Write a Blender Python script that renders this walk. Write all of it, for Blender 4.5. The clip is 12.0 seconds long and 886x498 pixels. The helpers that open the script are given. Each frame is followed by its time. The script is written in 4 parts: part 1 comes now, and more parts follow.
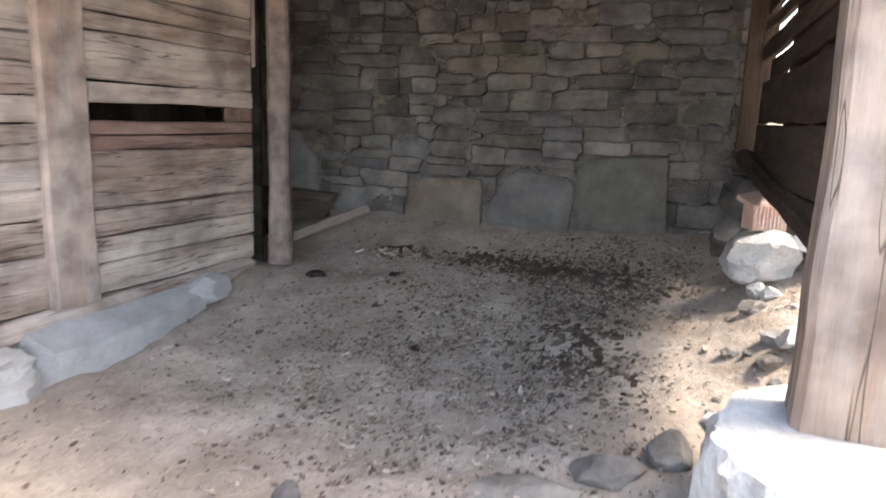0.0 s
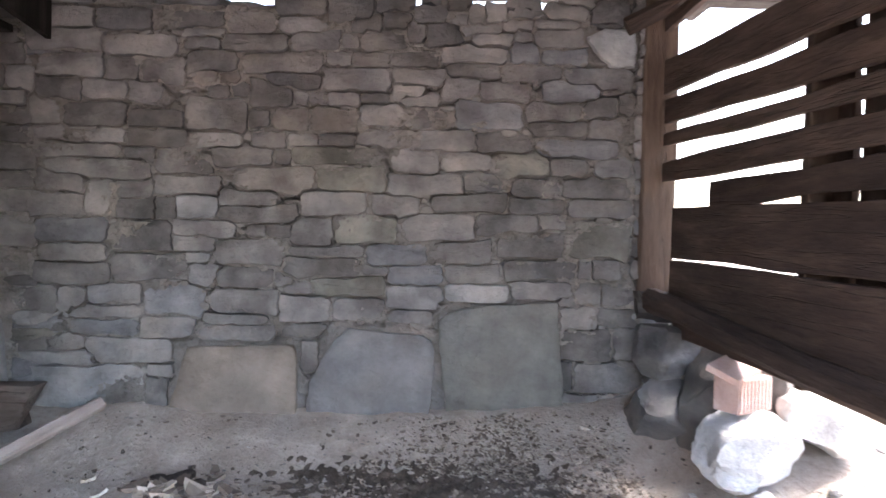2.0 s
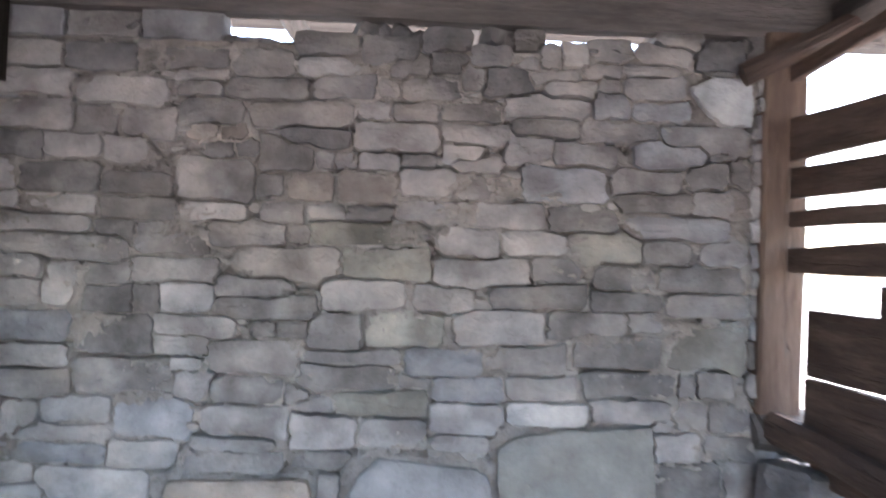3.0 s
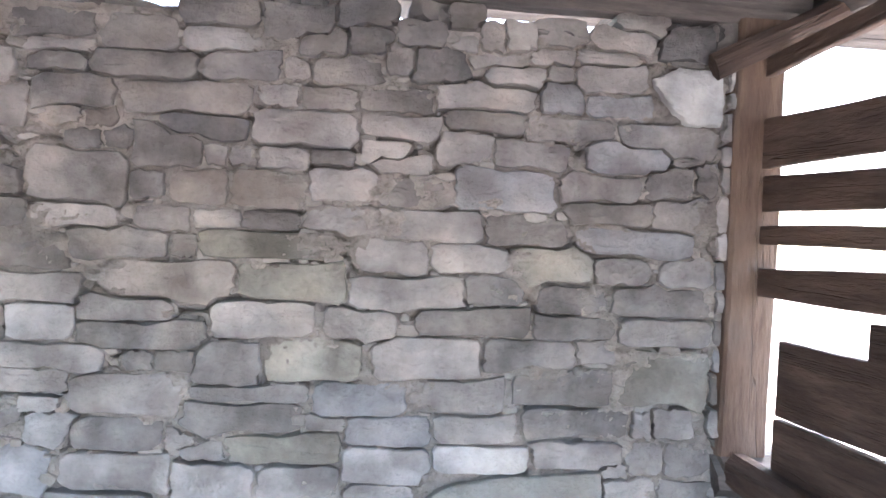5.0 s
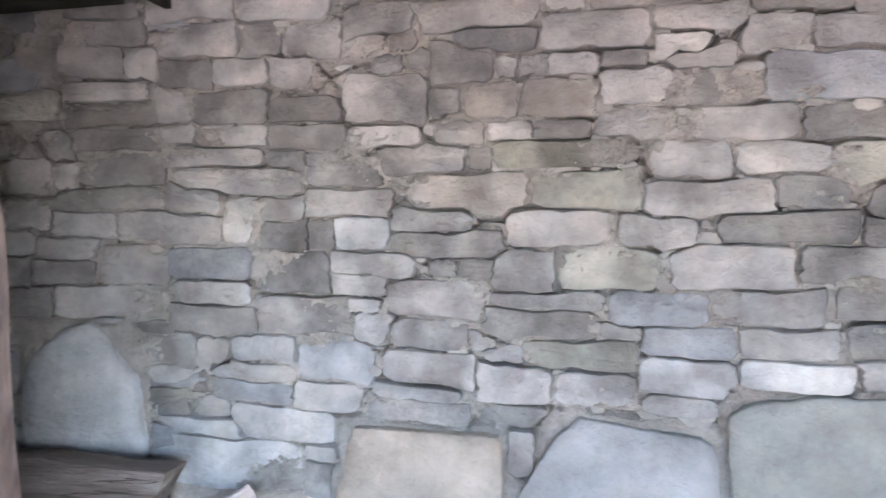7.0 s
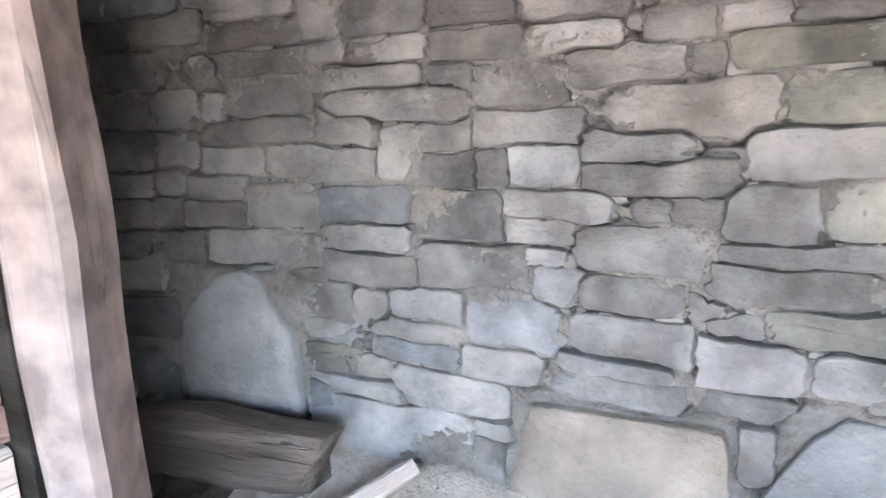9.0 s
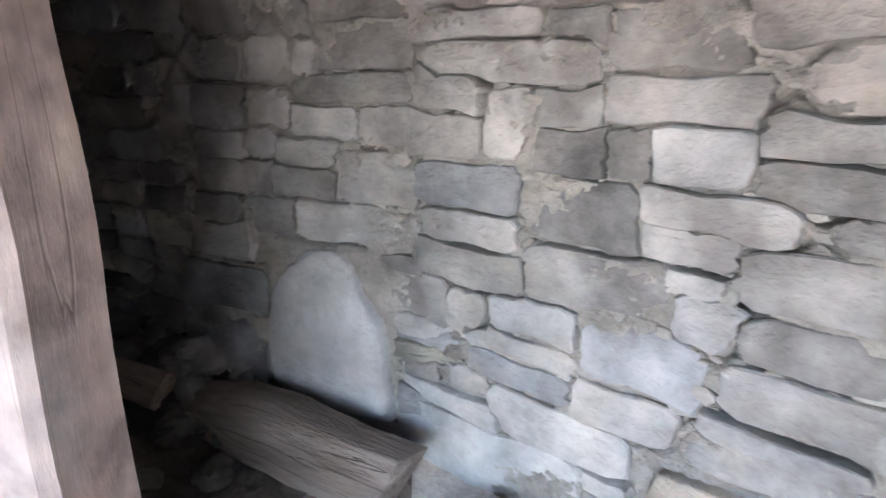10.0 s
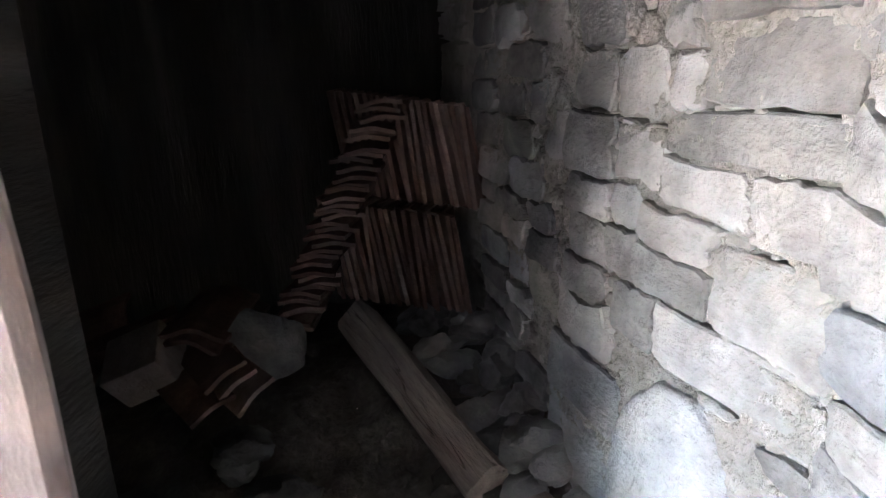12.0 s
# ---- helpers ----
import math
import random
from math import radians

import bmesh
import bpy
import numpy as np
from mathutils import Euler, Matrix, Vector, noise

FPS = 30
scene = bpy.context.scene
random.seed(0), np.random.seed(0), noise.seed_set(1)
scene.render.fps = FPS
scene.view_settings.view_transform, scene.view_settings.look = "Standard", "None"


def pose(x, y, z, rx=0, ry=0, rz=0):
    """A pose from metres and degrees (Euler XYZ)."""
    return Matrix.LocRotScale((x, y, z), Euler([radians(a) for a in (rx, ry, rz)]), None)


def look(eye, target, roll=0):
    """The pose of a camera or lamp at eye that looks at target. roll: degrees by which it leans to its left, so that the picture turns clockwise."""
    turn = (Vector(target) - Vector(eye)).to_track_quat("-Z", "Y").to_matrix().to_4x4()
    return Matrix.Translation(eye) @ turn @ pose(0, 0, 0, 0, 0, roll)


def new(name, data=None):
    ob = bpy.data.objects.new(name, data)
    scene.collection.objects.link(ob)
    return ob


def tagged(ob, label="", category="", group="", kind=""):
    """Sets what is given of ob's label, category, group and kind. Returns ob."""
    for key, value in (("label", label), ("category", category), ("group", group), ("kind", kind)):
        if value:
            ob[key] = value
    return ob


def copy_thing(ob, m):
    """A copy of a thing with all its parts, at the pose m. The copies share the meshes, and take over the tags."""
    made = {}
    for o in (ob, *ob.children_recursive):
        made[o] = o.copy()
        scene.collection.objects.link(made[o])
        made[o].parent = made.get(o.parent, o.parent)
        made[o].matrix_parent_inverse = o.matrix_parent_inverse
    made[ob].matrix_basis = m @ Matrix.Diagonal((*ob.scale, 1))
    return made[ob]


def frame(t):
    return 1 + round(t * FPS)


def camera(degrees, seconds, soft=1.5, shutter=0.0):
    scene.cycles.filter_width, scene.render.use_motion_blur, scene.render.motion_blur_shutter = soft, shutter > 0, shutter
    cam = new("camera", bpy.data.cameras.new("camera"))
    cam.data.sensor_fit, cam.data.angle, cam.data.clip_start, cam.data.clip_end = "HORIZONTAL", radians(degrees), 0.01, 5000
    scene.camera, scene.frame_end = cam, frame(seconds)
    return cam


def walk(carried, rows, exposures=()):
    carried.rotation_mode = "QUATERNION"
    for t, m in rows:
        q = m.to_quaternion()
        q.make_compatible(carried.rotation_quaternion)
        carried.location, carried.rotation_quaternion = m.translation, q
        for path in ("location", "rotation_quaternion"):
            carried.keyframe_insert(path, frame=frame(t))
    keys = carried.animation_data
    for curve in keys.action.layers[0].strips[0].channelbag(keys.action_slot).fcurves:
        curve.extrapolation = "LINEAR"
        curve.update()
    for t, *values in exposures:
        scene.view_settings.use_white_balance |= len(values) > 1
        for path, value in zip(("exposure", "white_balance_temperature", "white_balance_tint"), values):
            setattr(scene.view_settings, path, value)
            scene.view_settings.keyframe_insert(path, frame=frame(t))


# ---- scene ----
cam = camera(65.7, 12.0, shutter=0.35)
PATH = [
    (0, (2.397, 0.376, 1.125), (1.649, 2.193, 0.749), 2.1),
    (0.5, (2.14, 0.744, 1.188), (1.572, 2.641, 0.903), 2.3),
    (1, (1.742, 1.026, 1.22), (1.515, 2.997, 0.971), 0.4),
    (1.5, (1.479, 1.433, 1.276), (1.534, 3.427, 1.141), 1.4),
    (2, (1.303, 1.835, 1.294), (1.351, 3.833, 1.229), 1.2),
    (2.5, (1.095, 2.239, 1.383), (1.276, 4.23, 1.324), 1.2),
    (3, (1.071, 2.648, 1.55), (1.114, 4.647, 1.585), 2.0),
    (3.2, (1.105, 2.745, 1.567), (1.091, 4.743, 1.662), 1.3),
    (4.8, (1.109, 3.075, 1.708), (1.292, 5.066, 1.682), 2.8),
    (5, (1.166, 3.086, 1.691), (1.371, 5.075, 1.667), 2.8),
    (5.5, (1.119, 3.08, 1.623), (1.28, 5.073, 1.602), 2.4),
    (6, (1.123, 3.097, 1.605), (0.993, 5.09, 1.493), 1.1),
    (6.5, (1.034, 3.066, 1.568), (0.732, 5.037, 1.417), 0.6),
    (7, (1.065, 3.096, 1.596), (0.532, 5.01, 1.368), -0.2),
    (7.5, (1.011, 3.069, 1.584), (0.285, 4.92, 1.364), -0.4),
    (7.7, (1.005, 3.072, 1.593), (0.221, 4.897, 1.362), -0.4),
    (9.3, (0.789, 3.678, 1.54), (-0.228, 5.343, 1.104), -2.5),
    (9.5, (0.749, 3.732, 1.532), (-0.302, 5.376, 1.095), -2.0),
    (10, (0.696, 4.075, 1.593), (-0.65, 5.444, 1.031), -1.7),
    (10.5, (0.598, 4.318, 1.565), (-0.995, 5.393, 1.009), -2.9),
    (11, (0.378, 4.495, 1.628), (-1.381, 5.269, 1.075), -4.3),
    (11.5, (0.275, 4.742, 1.636), (-1.65, 4.937, 1.129), -3.6),
    (12, (0.173, 4.891, 1.632), (-1.758, 4.856, 1.114), -3.4),
]
EXPOSURES = [(0.0, 3.2, 7200, 10), (0.5, 3.45, 7100, 10), (1.0, 3.8, 7000, 10), (1.5, 4.08, 6850, 11), (2.0, 4.38, 6500, 14), (2.5, 4.78, 6250, 12),
             (3.0, 5.05, 6050, 10), (5.0, 5.55, 6050, 10), (6.0, 5.64, 6100, 10), (7.5, 5.82, 6100, 10), (9.5, 5.77, 6300, 10), (10.5, 6.2, 6350, 10),
             (11.0, 6.5, 6350, 10), (12.0, 7.65, 6250, 10)]
walk(cam, [(t, look(eye, target, roll)) for t, eye, target, roll in PATH], EXPOSURES)

# ---- light ----
world = bpy.data.worlds.new("world")
scene.world = world
world.use_nodes = True
wn = world.node_tree
sky = wn.nodes.new("ShaderNodeTexSky")
sky.sky_type, sky.sun_disc = "NISHITA", False
sky.sun_elevation, sky.sun_rotation = radians(60), radians(75)
sky.air_density, sky.dust_density = 1.0, 3.0
wn.links.new(sky.outputs[0], wn.nodes["Background"].inputs[0])
wn.nodes["Background"].inputs[1].default_value = 0.15
sun = new("sun", bpy.data.lights.new("sun", "SUN"))
sun.data.energy, sun.data.angle, sun.data.color = 1.0, radians(14), (1.0, 0.98, 0.95)
sun.matrix_world = look((4.83, 4.29, 8.66), (0, 3, 0))


# ---- materials ----
def ramp(nt, stops):
    r = nt.nodes.new("ShaderNodeValToRGB")
    els = r.color_ramp.elements
    while len(els) < len(stops):
        els.new(0.5)
    for e, (p, c) in zip(els, stops):
        e.position, e.color = p, (*c, 1)
    return r


def material(name, stops, scale=4.0, stretch=(1, 1, 1), rough=0.9, bump=0.4, fine=40.0, spread=0.0, stain=0.35,
             stain_colour=(0.1, 0.09, 0.08), island=False, bump_size=0.02, cracks=0.0, grainy=0.45, patch=0.0, patch_size=2.6):
    """Noise-driven surface: a colour ramp over coarse noise, fine grain, stains at a larger size, relief, a shift of tone from piece to piece."""
    m = bpy.data.materials.new(name)
    m.use_nodes = True
    nt = m.node_tree
    n, li = nt.nodes, nt.links
    bsdf = n["Principled BSDF"]
    bsdf.inputs["Specular IOR Level"].default_value = 0.25
    tc = n.new("ShaderNodeTexCoord")
    mp = n.new("ShaderNodeMapping")
    mp.inputs["Scale"].default_value = stretch
    li.new(tc.outputs["Object"], mp.inputs["Vector"])
    rnd = n.new("ShaderNodeNewGeometry").outputs["Random Per Island"] if island else n.new("ShaderNodeObjectInfo").outputs["Random"]
    shift = n.new("ShaderNodeVectorMath")
    shift.operation = "MULTIPLY_ADD"
    li.new(rnd, shift.inputs[0])
    shift.inputs[1].default_value = (31, 17, 23) if spread else (0, 0, 0)
    li.new(mp.outputs[0], shift.inputs[2])
    coarse = n.new("ShaderNodeTexNoise")
    coarse.inputs["Scale"].default_value, coarse.inputs["Detail"].default_value = scale, 6
    coarse.inputs["Roughness"].default_value = 0.62
    grain = n.new("ShaderNodeTexNoise")
    grain.inputs["Scale"].default_value, grain.inputs["Detail"].default_value = fine, 5
    grain.inputs["Roughness"].default_value = 0.7
    big = n.new("ShaderNodeTexNoise")
    big.inputs["Scale"].default_value, big.inputs["Detail"].default_value = scale * 0.33, 4
    for t in (coarse, grain, big):
        li.new(shift.outputs[0], t.inputs["Vector"])
    col = ramp(nt, stops)
    add = n.new("ShaderNodeMath")
    add.operation = "MULTIPLY_ADD"
    li.new(rnd, add.inputs[0])
    add.inputs[1].default_value = spread
    mixg = n.new("ShaderNodeMath")
    mixg.operation = "MULTIPLY_ADD"
    li.new(grain.outputs["Fac"], mixg.inputs[0])
    mixg.inputs[1].default_value = grainy
    half = n.new("ShaderNodeMath")
    half.operation = "MULTIPLY_ADD"
    li.new(coarse.outputs["Fac"], half.inputs[0])
    half.inputs[1].default_value, half.inputs[2].default_value = 1.1, -0.05 - grainy / 2 - spread / 2
    li.new(half.outputs[0], mixg.inputs[2])
    li.new(mixg.outputs[0], add.inputs[2])
    li.new(add.outputs[0], col.inputs["Fac"])
    dirt = ramp(nt, [(0.48, (0, 0, 0)), (0.72, (stain, stain, stain))])
    li.new(big.outputs["Fac"], dirt.inputs["Fac"])
    mix = n.new("ShaderNodeMix")
    mix.data_type = "RGBA"
    li.new(dirt.outputs["Color"], mix.inputs["Factor"])
    li.new(col.outputs["Color"], mix.inputs["A"])
    mix.inputs["B"].default_value = (*stain_colour, 1)
    colour = mix.outputs["Result"]
    split = None
    if cracks:
        fis = n.new("ShaderNodeTexNoise")
        fis.inputs["Scale"].default_value, fis.inputs["Detail"].default_value = scale * 0.8, 3
        thin = n.new("ShaderNodeMapping")
        thin.inputs["Scale"].default_value = tuple(0.35 if s < 1 else 1.6 for s in stretch)
        li.new(shift.outputs[0], thin.inputs["Vector"])
        li.new(thin.outputs[0], fis.inputs["Vector"])
        split = ramp(nt, [(0.492, (0, 0, 0)), (0.5, (1, 1, 1)), (0.508, (0, 0, 0))])
        li.new(fis.outputs["Fac"], split.inputs["Fac"])
        amount = n.new("ShaderNodeMath")
        amount.operation = "MULTIPLY"
        li.new(split.outputs["Color"], amount.inputs[0])
        amount.inputs[1].default_value = cracks
        dark = n.new("ShaderNodeMix")
        dark.data_type = "RGBA"
        li.new(amount.outputs[0], dark.inputs["Factor"])
        li.new(colour, dark.inputs["A"])
        dark.inputs["B"].default_value = (0.05, 0.04, 0.033, 1)
        colour = dark.outputs["Result"]
    if patch:
        # weathering that runs across neighbouring pieces
        geo = n.new("ShaderNodeNewGeometry")
        wide = n.new("ShaderNodeTexNoise")
        wide.inputs["Scale"].default_value, wide.inputs["Detail"].default_value = patch_size, 5
        li.new(geo.outputs["Position"], wide.inputs["Vector"])
        tone = ramp(nt, [(0.36, (0.55, 0.53, 0.52)), (0.5, (0.92, 0.91, 0.9)), (0.66, (1.25, 1.2, 1.14))])
        li.new(wide.outputs["Fac"], tone.inputs["Fac"])
        weather = n.new("ShaderNodeMix")
        weather.data_type, weather.blend_type = "RGBA", "MULTIPLY"
        weather.inputs["Factor"].default_value = 2 * patch
        li.new(colour, weather.inputs["A"])
        li.new(tone.outputs["Color"], weather.inputs["B"])
        colour = weather.outputs["Result"]
    li.new(colour, bsdf.inputs["Base Color"])
    bsdf.inputs["Roughness"].default_value = rough
    h = n.new("ShaderNodeMath")
    h.operation = "MULTIPLY_ADD"
    li.new(coarse.outputs["Fac"], h.inputs[0])
    h.inputs[1].default_value = 2.0
    li.new(grain.outputs["Fac"], h.inputs[2])
    bp = n.new("ShaderNodeBump")
    bp.inputs["Strength"].default_value, bp.inputs["Distance"].default_value = bump, bump_size
    height = h.outputs[0]
    if split:
        sink = n.new("ShaderNodeMath")
        sink.operation = "MULTIPLY_ADD"
        li.new(split.outputs["Color"], sink.inputs[0])
        sink.inputs[1].default_value = -2.0
        li.new(height, sink.inputs[2])
        height = sink.outputs[0]
    li.new(height, bp.inputs["Height"])
    li.new(bp.outputs[0], bsdf.inputs["Normal"])
    return m


def stone(name, lo, mid, hi, spread=0.5, patch=0.45):
    lo, mid, hi = (tuple(k * v for v in c) for k, c in ((0.66, lo), (0.8, mid), (0.88, hi)))
    return material(name, [(0.15, lo), (0.5, mid), (0.85, hi)], scale=7, fine=45, spread=spread, bump=0.75, bump_size=0.014,
                    stretch=(0.99, 0.99, 1.2), grainy=0.33, patch=patch, patch_size=4.5, stain=0.5, stain_colour=(0.11, 0.098, 0.083))


STONE = {
    "n": stone("grey_brown_stone", (0.137, 0.131, 0.125), (0.205, 0.195, 0.187), (0.281, 0.267, 0.255), 0.55),
    "b": stone("blue_grey_stone", (0.147, 0.148, 0.153), (0.204, 0.205, 0.210), (0.270, 0.271, 0.277)),
    "p": stone("tan_stone", (0.193, 0.171, 0.153), (0.257, 0.233, 0.209), (0.321, 0.295, 0.270)),
    "w": stone("pale_stone", (0.194, 0.187, 0.181), (0.265, 0.258, 0.253), (0.337, 0.329, 0.323)),
    "d": stone("dark_stone", (0.086, 0.085, 0.086), (0.137, 0.133, 0.133), (0.194, 0.187, 0.179)),
    "g": stone("greenish_grey_stone", (0.129, 0.126, 0.108), (0.194, 0.187, 0.162), (0.259, 0.251, 0.222)),
}
PINK_SLAB = stone("pinkish_slab_stone", (0.235, 0.195, 0.158), (0.3, 0.252, 0.208), (0.345, 0.296, 0.248), 0.0, 0.15)
BLUE_SLAB = stone("smooth_blue_slab_stone", (0.183, 0.178, 0.174), (0.228, 0.222, 0.217), (0.272, 0.266, 0.26), 0.0, 0.15)
GREY_SLAB = stone("smooth_grey_slab_stone", (0.155, 0.15, 0.135), (0.198, 0.195, 0.177), (0.245, 0.24, 0.22), 0.0, 0.15)
PALE_SLAB = stone("pale_bluish_slab_stone", (0.25, 0.244, 0.24), (0.308, 0.3, 0.296), (0.365, 0.356, 0.351), 0.0, 0.15)
# Pale stone whitened further: the light from the open side is in its colour.
SIDE_LIT_STONE = stone("side_lit_stone", (0.3, 0.305, 0.31), (0.4, 0.405, 0.41), (0.5, 0.505, 0.51), 0.0)
CHINK = material("chink_stone", [(0.15, (0.11, 0.1, 0.088)), (0.5, (0.18, 0.166, 0.15)), (0.85, (0.25, 0.234, 0.214))], scale=9, fine=70,
                 spread=0.35, island=True)
MORTAR = material("clay_mortar", [(0.2, (0.13, 0.118, 0.104)), (0.5, (0.21, 0.193, 0.175)), (0.85, (0.29, 0.27, 0.25))], scale=9, fine=55, bump=0.9,
                  bump_size=0.03, patch=0.3)
DUNG = material("trampled_dung_layer", [(0.2, (0.036, 0.026, 0.02)), (0.5, (0.088, 0.066, 0.05)), (0.8, (0.19, 0.148, 0.115))], scale=7, fine=50, bump=0.9,
                bump_size=0.03)
DIRT = material("dry_earth", [(0.2, (0.28, 0.229, 0.19)), (0.5, (0.415, 0.35, 0.297)), (0.8, (0.54, 0.467, 0.405))], scale=4.5, fine=38, grainy=0.6, bump=0.9,
                bump_size=0.03, stain=0.5, stain_colour=(0.18, 0.132, 0.1))
LENGTH, HEIGHT = (0.6, 3.6, 3.6), (3.6, 3.6, 0.6)
PALE_WOOD = [(0.2, (0.245, 0.178, 0.146)), (0.5, (0.5, 0.425, 0.374)), (0.8, (0.67, 0.608, 0.552))]
GREY_WOOD = [(0.2, (0.2, 0.155, 0.135)), (0.5, (0.36, 0.295, 0.26)), (0.8, (0.5, 0.43, 0.39))]
BROWN_WOOD = [(0.2, (0.03, 0.02, 0.016)), (0.5, (0.068, 0.046, 0.036)), (0.8, (0.13, 0.092, 0.071))]
LOG = material("weathered_log_wood", PALE_WOOD, 3, LENGTH, fine=14, spread=0.3, bump=0.6, stain=0.55, stain_colour=(0.2, 0.125, 0.1), cracks=0.7, grainy=0.34, patch=0.4, patch_size=3.5)
BEAM = material("grey_beam_wood", GREY_WOOD, 3, LENGTH, fine=14, spread=0.25, bump=0.6, stain=0.5, stain_colour=(0.16, 0.12, 0.10), cracks=0.25, grainy=0.35)
POST = material("grey_post_wood", GREY_WOOD, 3, HEIGHT, fine=14, spread=0.25, bump=0.55, stain=0.6, stain_colour=(0.17, 0.13, 0.12), cracks=0.25, grainy=0.35)
PINK_POST = material("pinkish_pale_post_wood", [(0.2, (0.25, 0.135, 0.085)), (0.42, (0.36, 0.26, 0.212)), (0.58, (0.4, 0.325, 0.287)), (0.85, (0.48, 0.425, 0.385))], 1.6,
                     (3.6, 3.6, 0.7), fine=26, spread=0.2, bump=0.2, stain=0.8, stain_colour=(0.24, 0.2, 0.19), cracks=0.25, grainy=0.16, patch=0.42, patch_size=6.5)
STREAKED_POST = material("streaked_brown_post_wood", [(0.2, (0.13, 0.075, 0.048)), (0.42, (0.28, 0.195, 0.15)), (0.58, (0.38, 0.31, 0.27)), (0.85, (0.48, 0.425, 0.385))], 2.2,
                         (3.6, 3.6, 0.4), fine=18, spread=0.2, bump=0.5, stain=0.7, stain_colour=(0.2, 0.13, 0.09), cracks=0.75, grainy=0.2, patch=0.4, patch_size=5.0)
BROWN_POST = material("brownish_post_wood", [(0.22, (0.23, 0.132, 0.085)), (0.4, (0.236, 0.182, 0.16)), (0.58, (0.3, 0.252, 0.233)), (0.85, (0.38, 0.335, 0.312))], 1.5, (3.6, 3.6, 0.9),
                      fine=26, spread=0.2, bump=0.16, stain=0.85, stain_colour=(0.13, 0.115, 0.112), cracks=0.3, grainy=0.13, patch=0.5, patch_size=7.5)
ROTTEN = material("rotten_grey_wood", [(0.2, (0.06, 0.045, 0.037)), (0.5, (0.125, 0.098, 0.081)), (0.8, (0.21, 0.172, 0.147))], 3, LENGTH, fine=14, spread=0.2,
                  bump=0.9, cracks=0.8, grainy=0.3)
RED_WOOD = material("reddish_wood", [(0.2, (0.16, 0.09, 0.07)), (0.5, (0.27, 0.17, 0.14)), (0.8, (0.4, 0.29, 0.25))], 3, LENGTH, fine=14, spread=0.2,
                    bump=0.5, cracks=0.6)
PLANK = material("brown_plank_wood", BROWN_WOOD, 3, LENGTH, fine=14, spread=0.35, bump=0.6, stain=0.3, stain_colour=(0.06, 0.045, 0.04), cracks=0.6)
UPRIGHT = material("brown_upright_wood", [(0.2, (0.046, 0.029, 0.020)), (0.5, (0.078, 0.052, 0.038)), (0.8, (0.125, 0.091, 0.068))], 3, HEIGHT, fine=14,
                   spread=0.3, bump=0.6, cracks=0.5)
ROOF = material("dark_roof_wood", [(0.2, (0.035, 0.032, 0.029)), (0.5, (0.070, 0.063, 0.059)), (0.8, (0.119, 0.105, 0.098))], 3, LENGTH, fine=14, spread=0.3,
                island=True, bump=0.5)
PALE_ROCK = material("white_rock", [(0.2, (0.42, 0.41, 0.39)), (0.5, (0.57, 0.56, 0.54)), (0.8, (0.7, 0.69, 0.67))], scale=5, fine=40, bump=0.7,
                     spread=0.2, stain=0.3, stain_colour=(0.3, 0.27, 0.24))
CEMENT = material("pale_plinth_stone", [(0.2, (0.30, 0.30, 0.295)), (0.5, (0.42, 0.42, 0.415)), (0.8, (0.53, 0.53, 0.52))], scale=4, fine=45,
                  spread=0.3, bump=0.5, stain_colour=(0.27, 0.25, 0.22))
# Rubble stone darkened with the shade of the back room.
SHADE_STONE = stone("shade_dark_rubble_stone", (0.03, 0.028, 0.026), (0.06, 0.056, 0.052), (0.11, 0.104, 0.098), 0.4)
TILE = material("old_roof_tile_clay", [(0.2, (0.050, 0.028, 0.022)), (0.5, (0.094, 0.055, 0.044)), (0.8, (0.149, 0.105, 0.088))], scale=8, fine=50, spread=0.5,
                bump=0.4)
CLAY_BLOCK = material("dusty_clay", [(0.2, (0.06, 0.042, 0.034)), (0.5, (0.1, 0.075, 0.062)), (0.8, (0.15, 0.12, 0.1))], scale=8, fine=50, bump=0.5)
# Near-black colour puts the shade of the back room into its boards.
SHADE_BLACK = material("shade_black_boards", [(0.2, (0.007, 0.006, 0.005)), (0.5, (0.014, 0.012, 0.010)), (0.8, (0.024, 0.021, 0.018))], 3, HEIGHT, fine=14, bump=0.5)
# Dark colour: real for the dung pats, painted shade for back room debris.
SHADE_AND_DUNG = material("shade_dark_debris_and_dung", [(0.2, (0.02, 0.016, 0.013)), (0.5, (0.048, 0.039, 0.033)), (0.8, (0.095, 0.08, 0.07))], 6, fine=40, bump=0.9,
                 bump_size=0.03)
BRICK = material("red_hollow_brick_clay", [(0.2, (0.4, 0.26, 0.21)), (0.5, (0.5, 0.35, 0.3)), (0.8, (0.6, 0.46, 0.41))], scale=8, fine=60)
LITTER = material("leaf_litter", [(0.1, (0.085, 0.063, 0.049)), (0.5, (0.195, 0.153, 0.12)), (0.8, (0.33, 0.27, 0.215)), (0.97, (0.46, 0.385, 0.31))],
                  scale=3, fine=30, spread=1.0, island=True, bump=0.2)
CHIP = material("wood_chip", [(0.2, (0.33, 0.27, 0.21)), (0.5, (0.47, 0.41, 0.34)), (0.8, (0.6, 0.55, 0.48))], scale=9, fine=50, spread=0.5,
                island=True)

for dull in (SHADE_BLACK, SHADE_AND_DUNG, TILE, SHADE_STONE, ROOF):
    dull.node_tree.nodes["Principled BSDF"].inputs["Specular IOR Level"].default_value = 0.06


# ---- building helpers ----
rng = random.Random(7)


def mesh_of(name, bm, mat, smooth=False):
    me = bpy.data.meshes.new(name)
    bm.normal_update()
    bm.to_mesh(me)
    bm.free()
    me.materials.append(mat)
    if smooth:
        me.polygons.foreach_set("use_smooth", [True] * len(me.polygons))
    return me


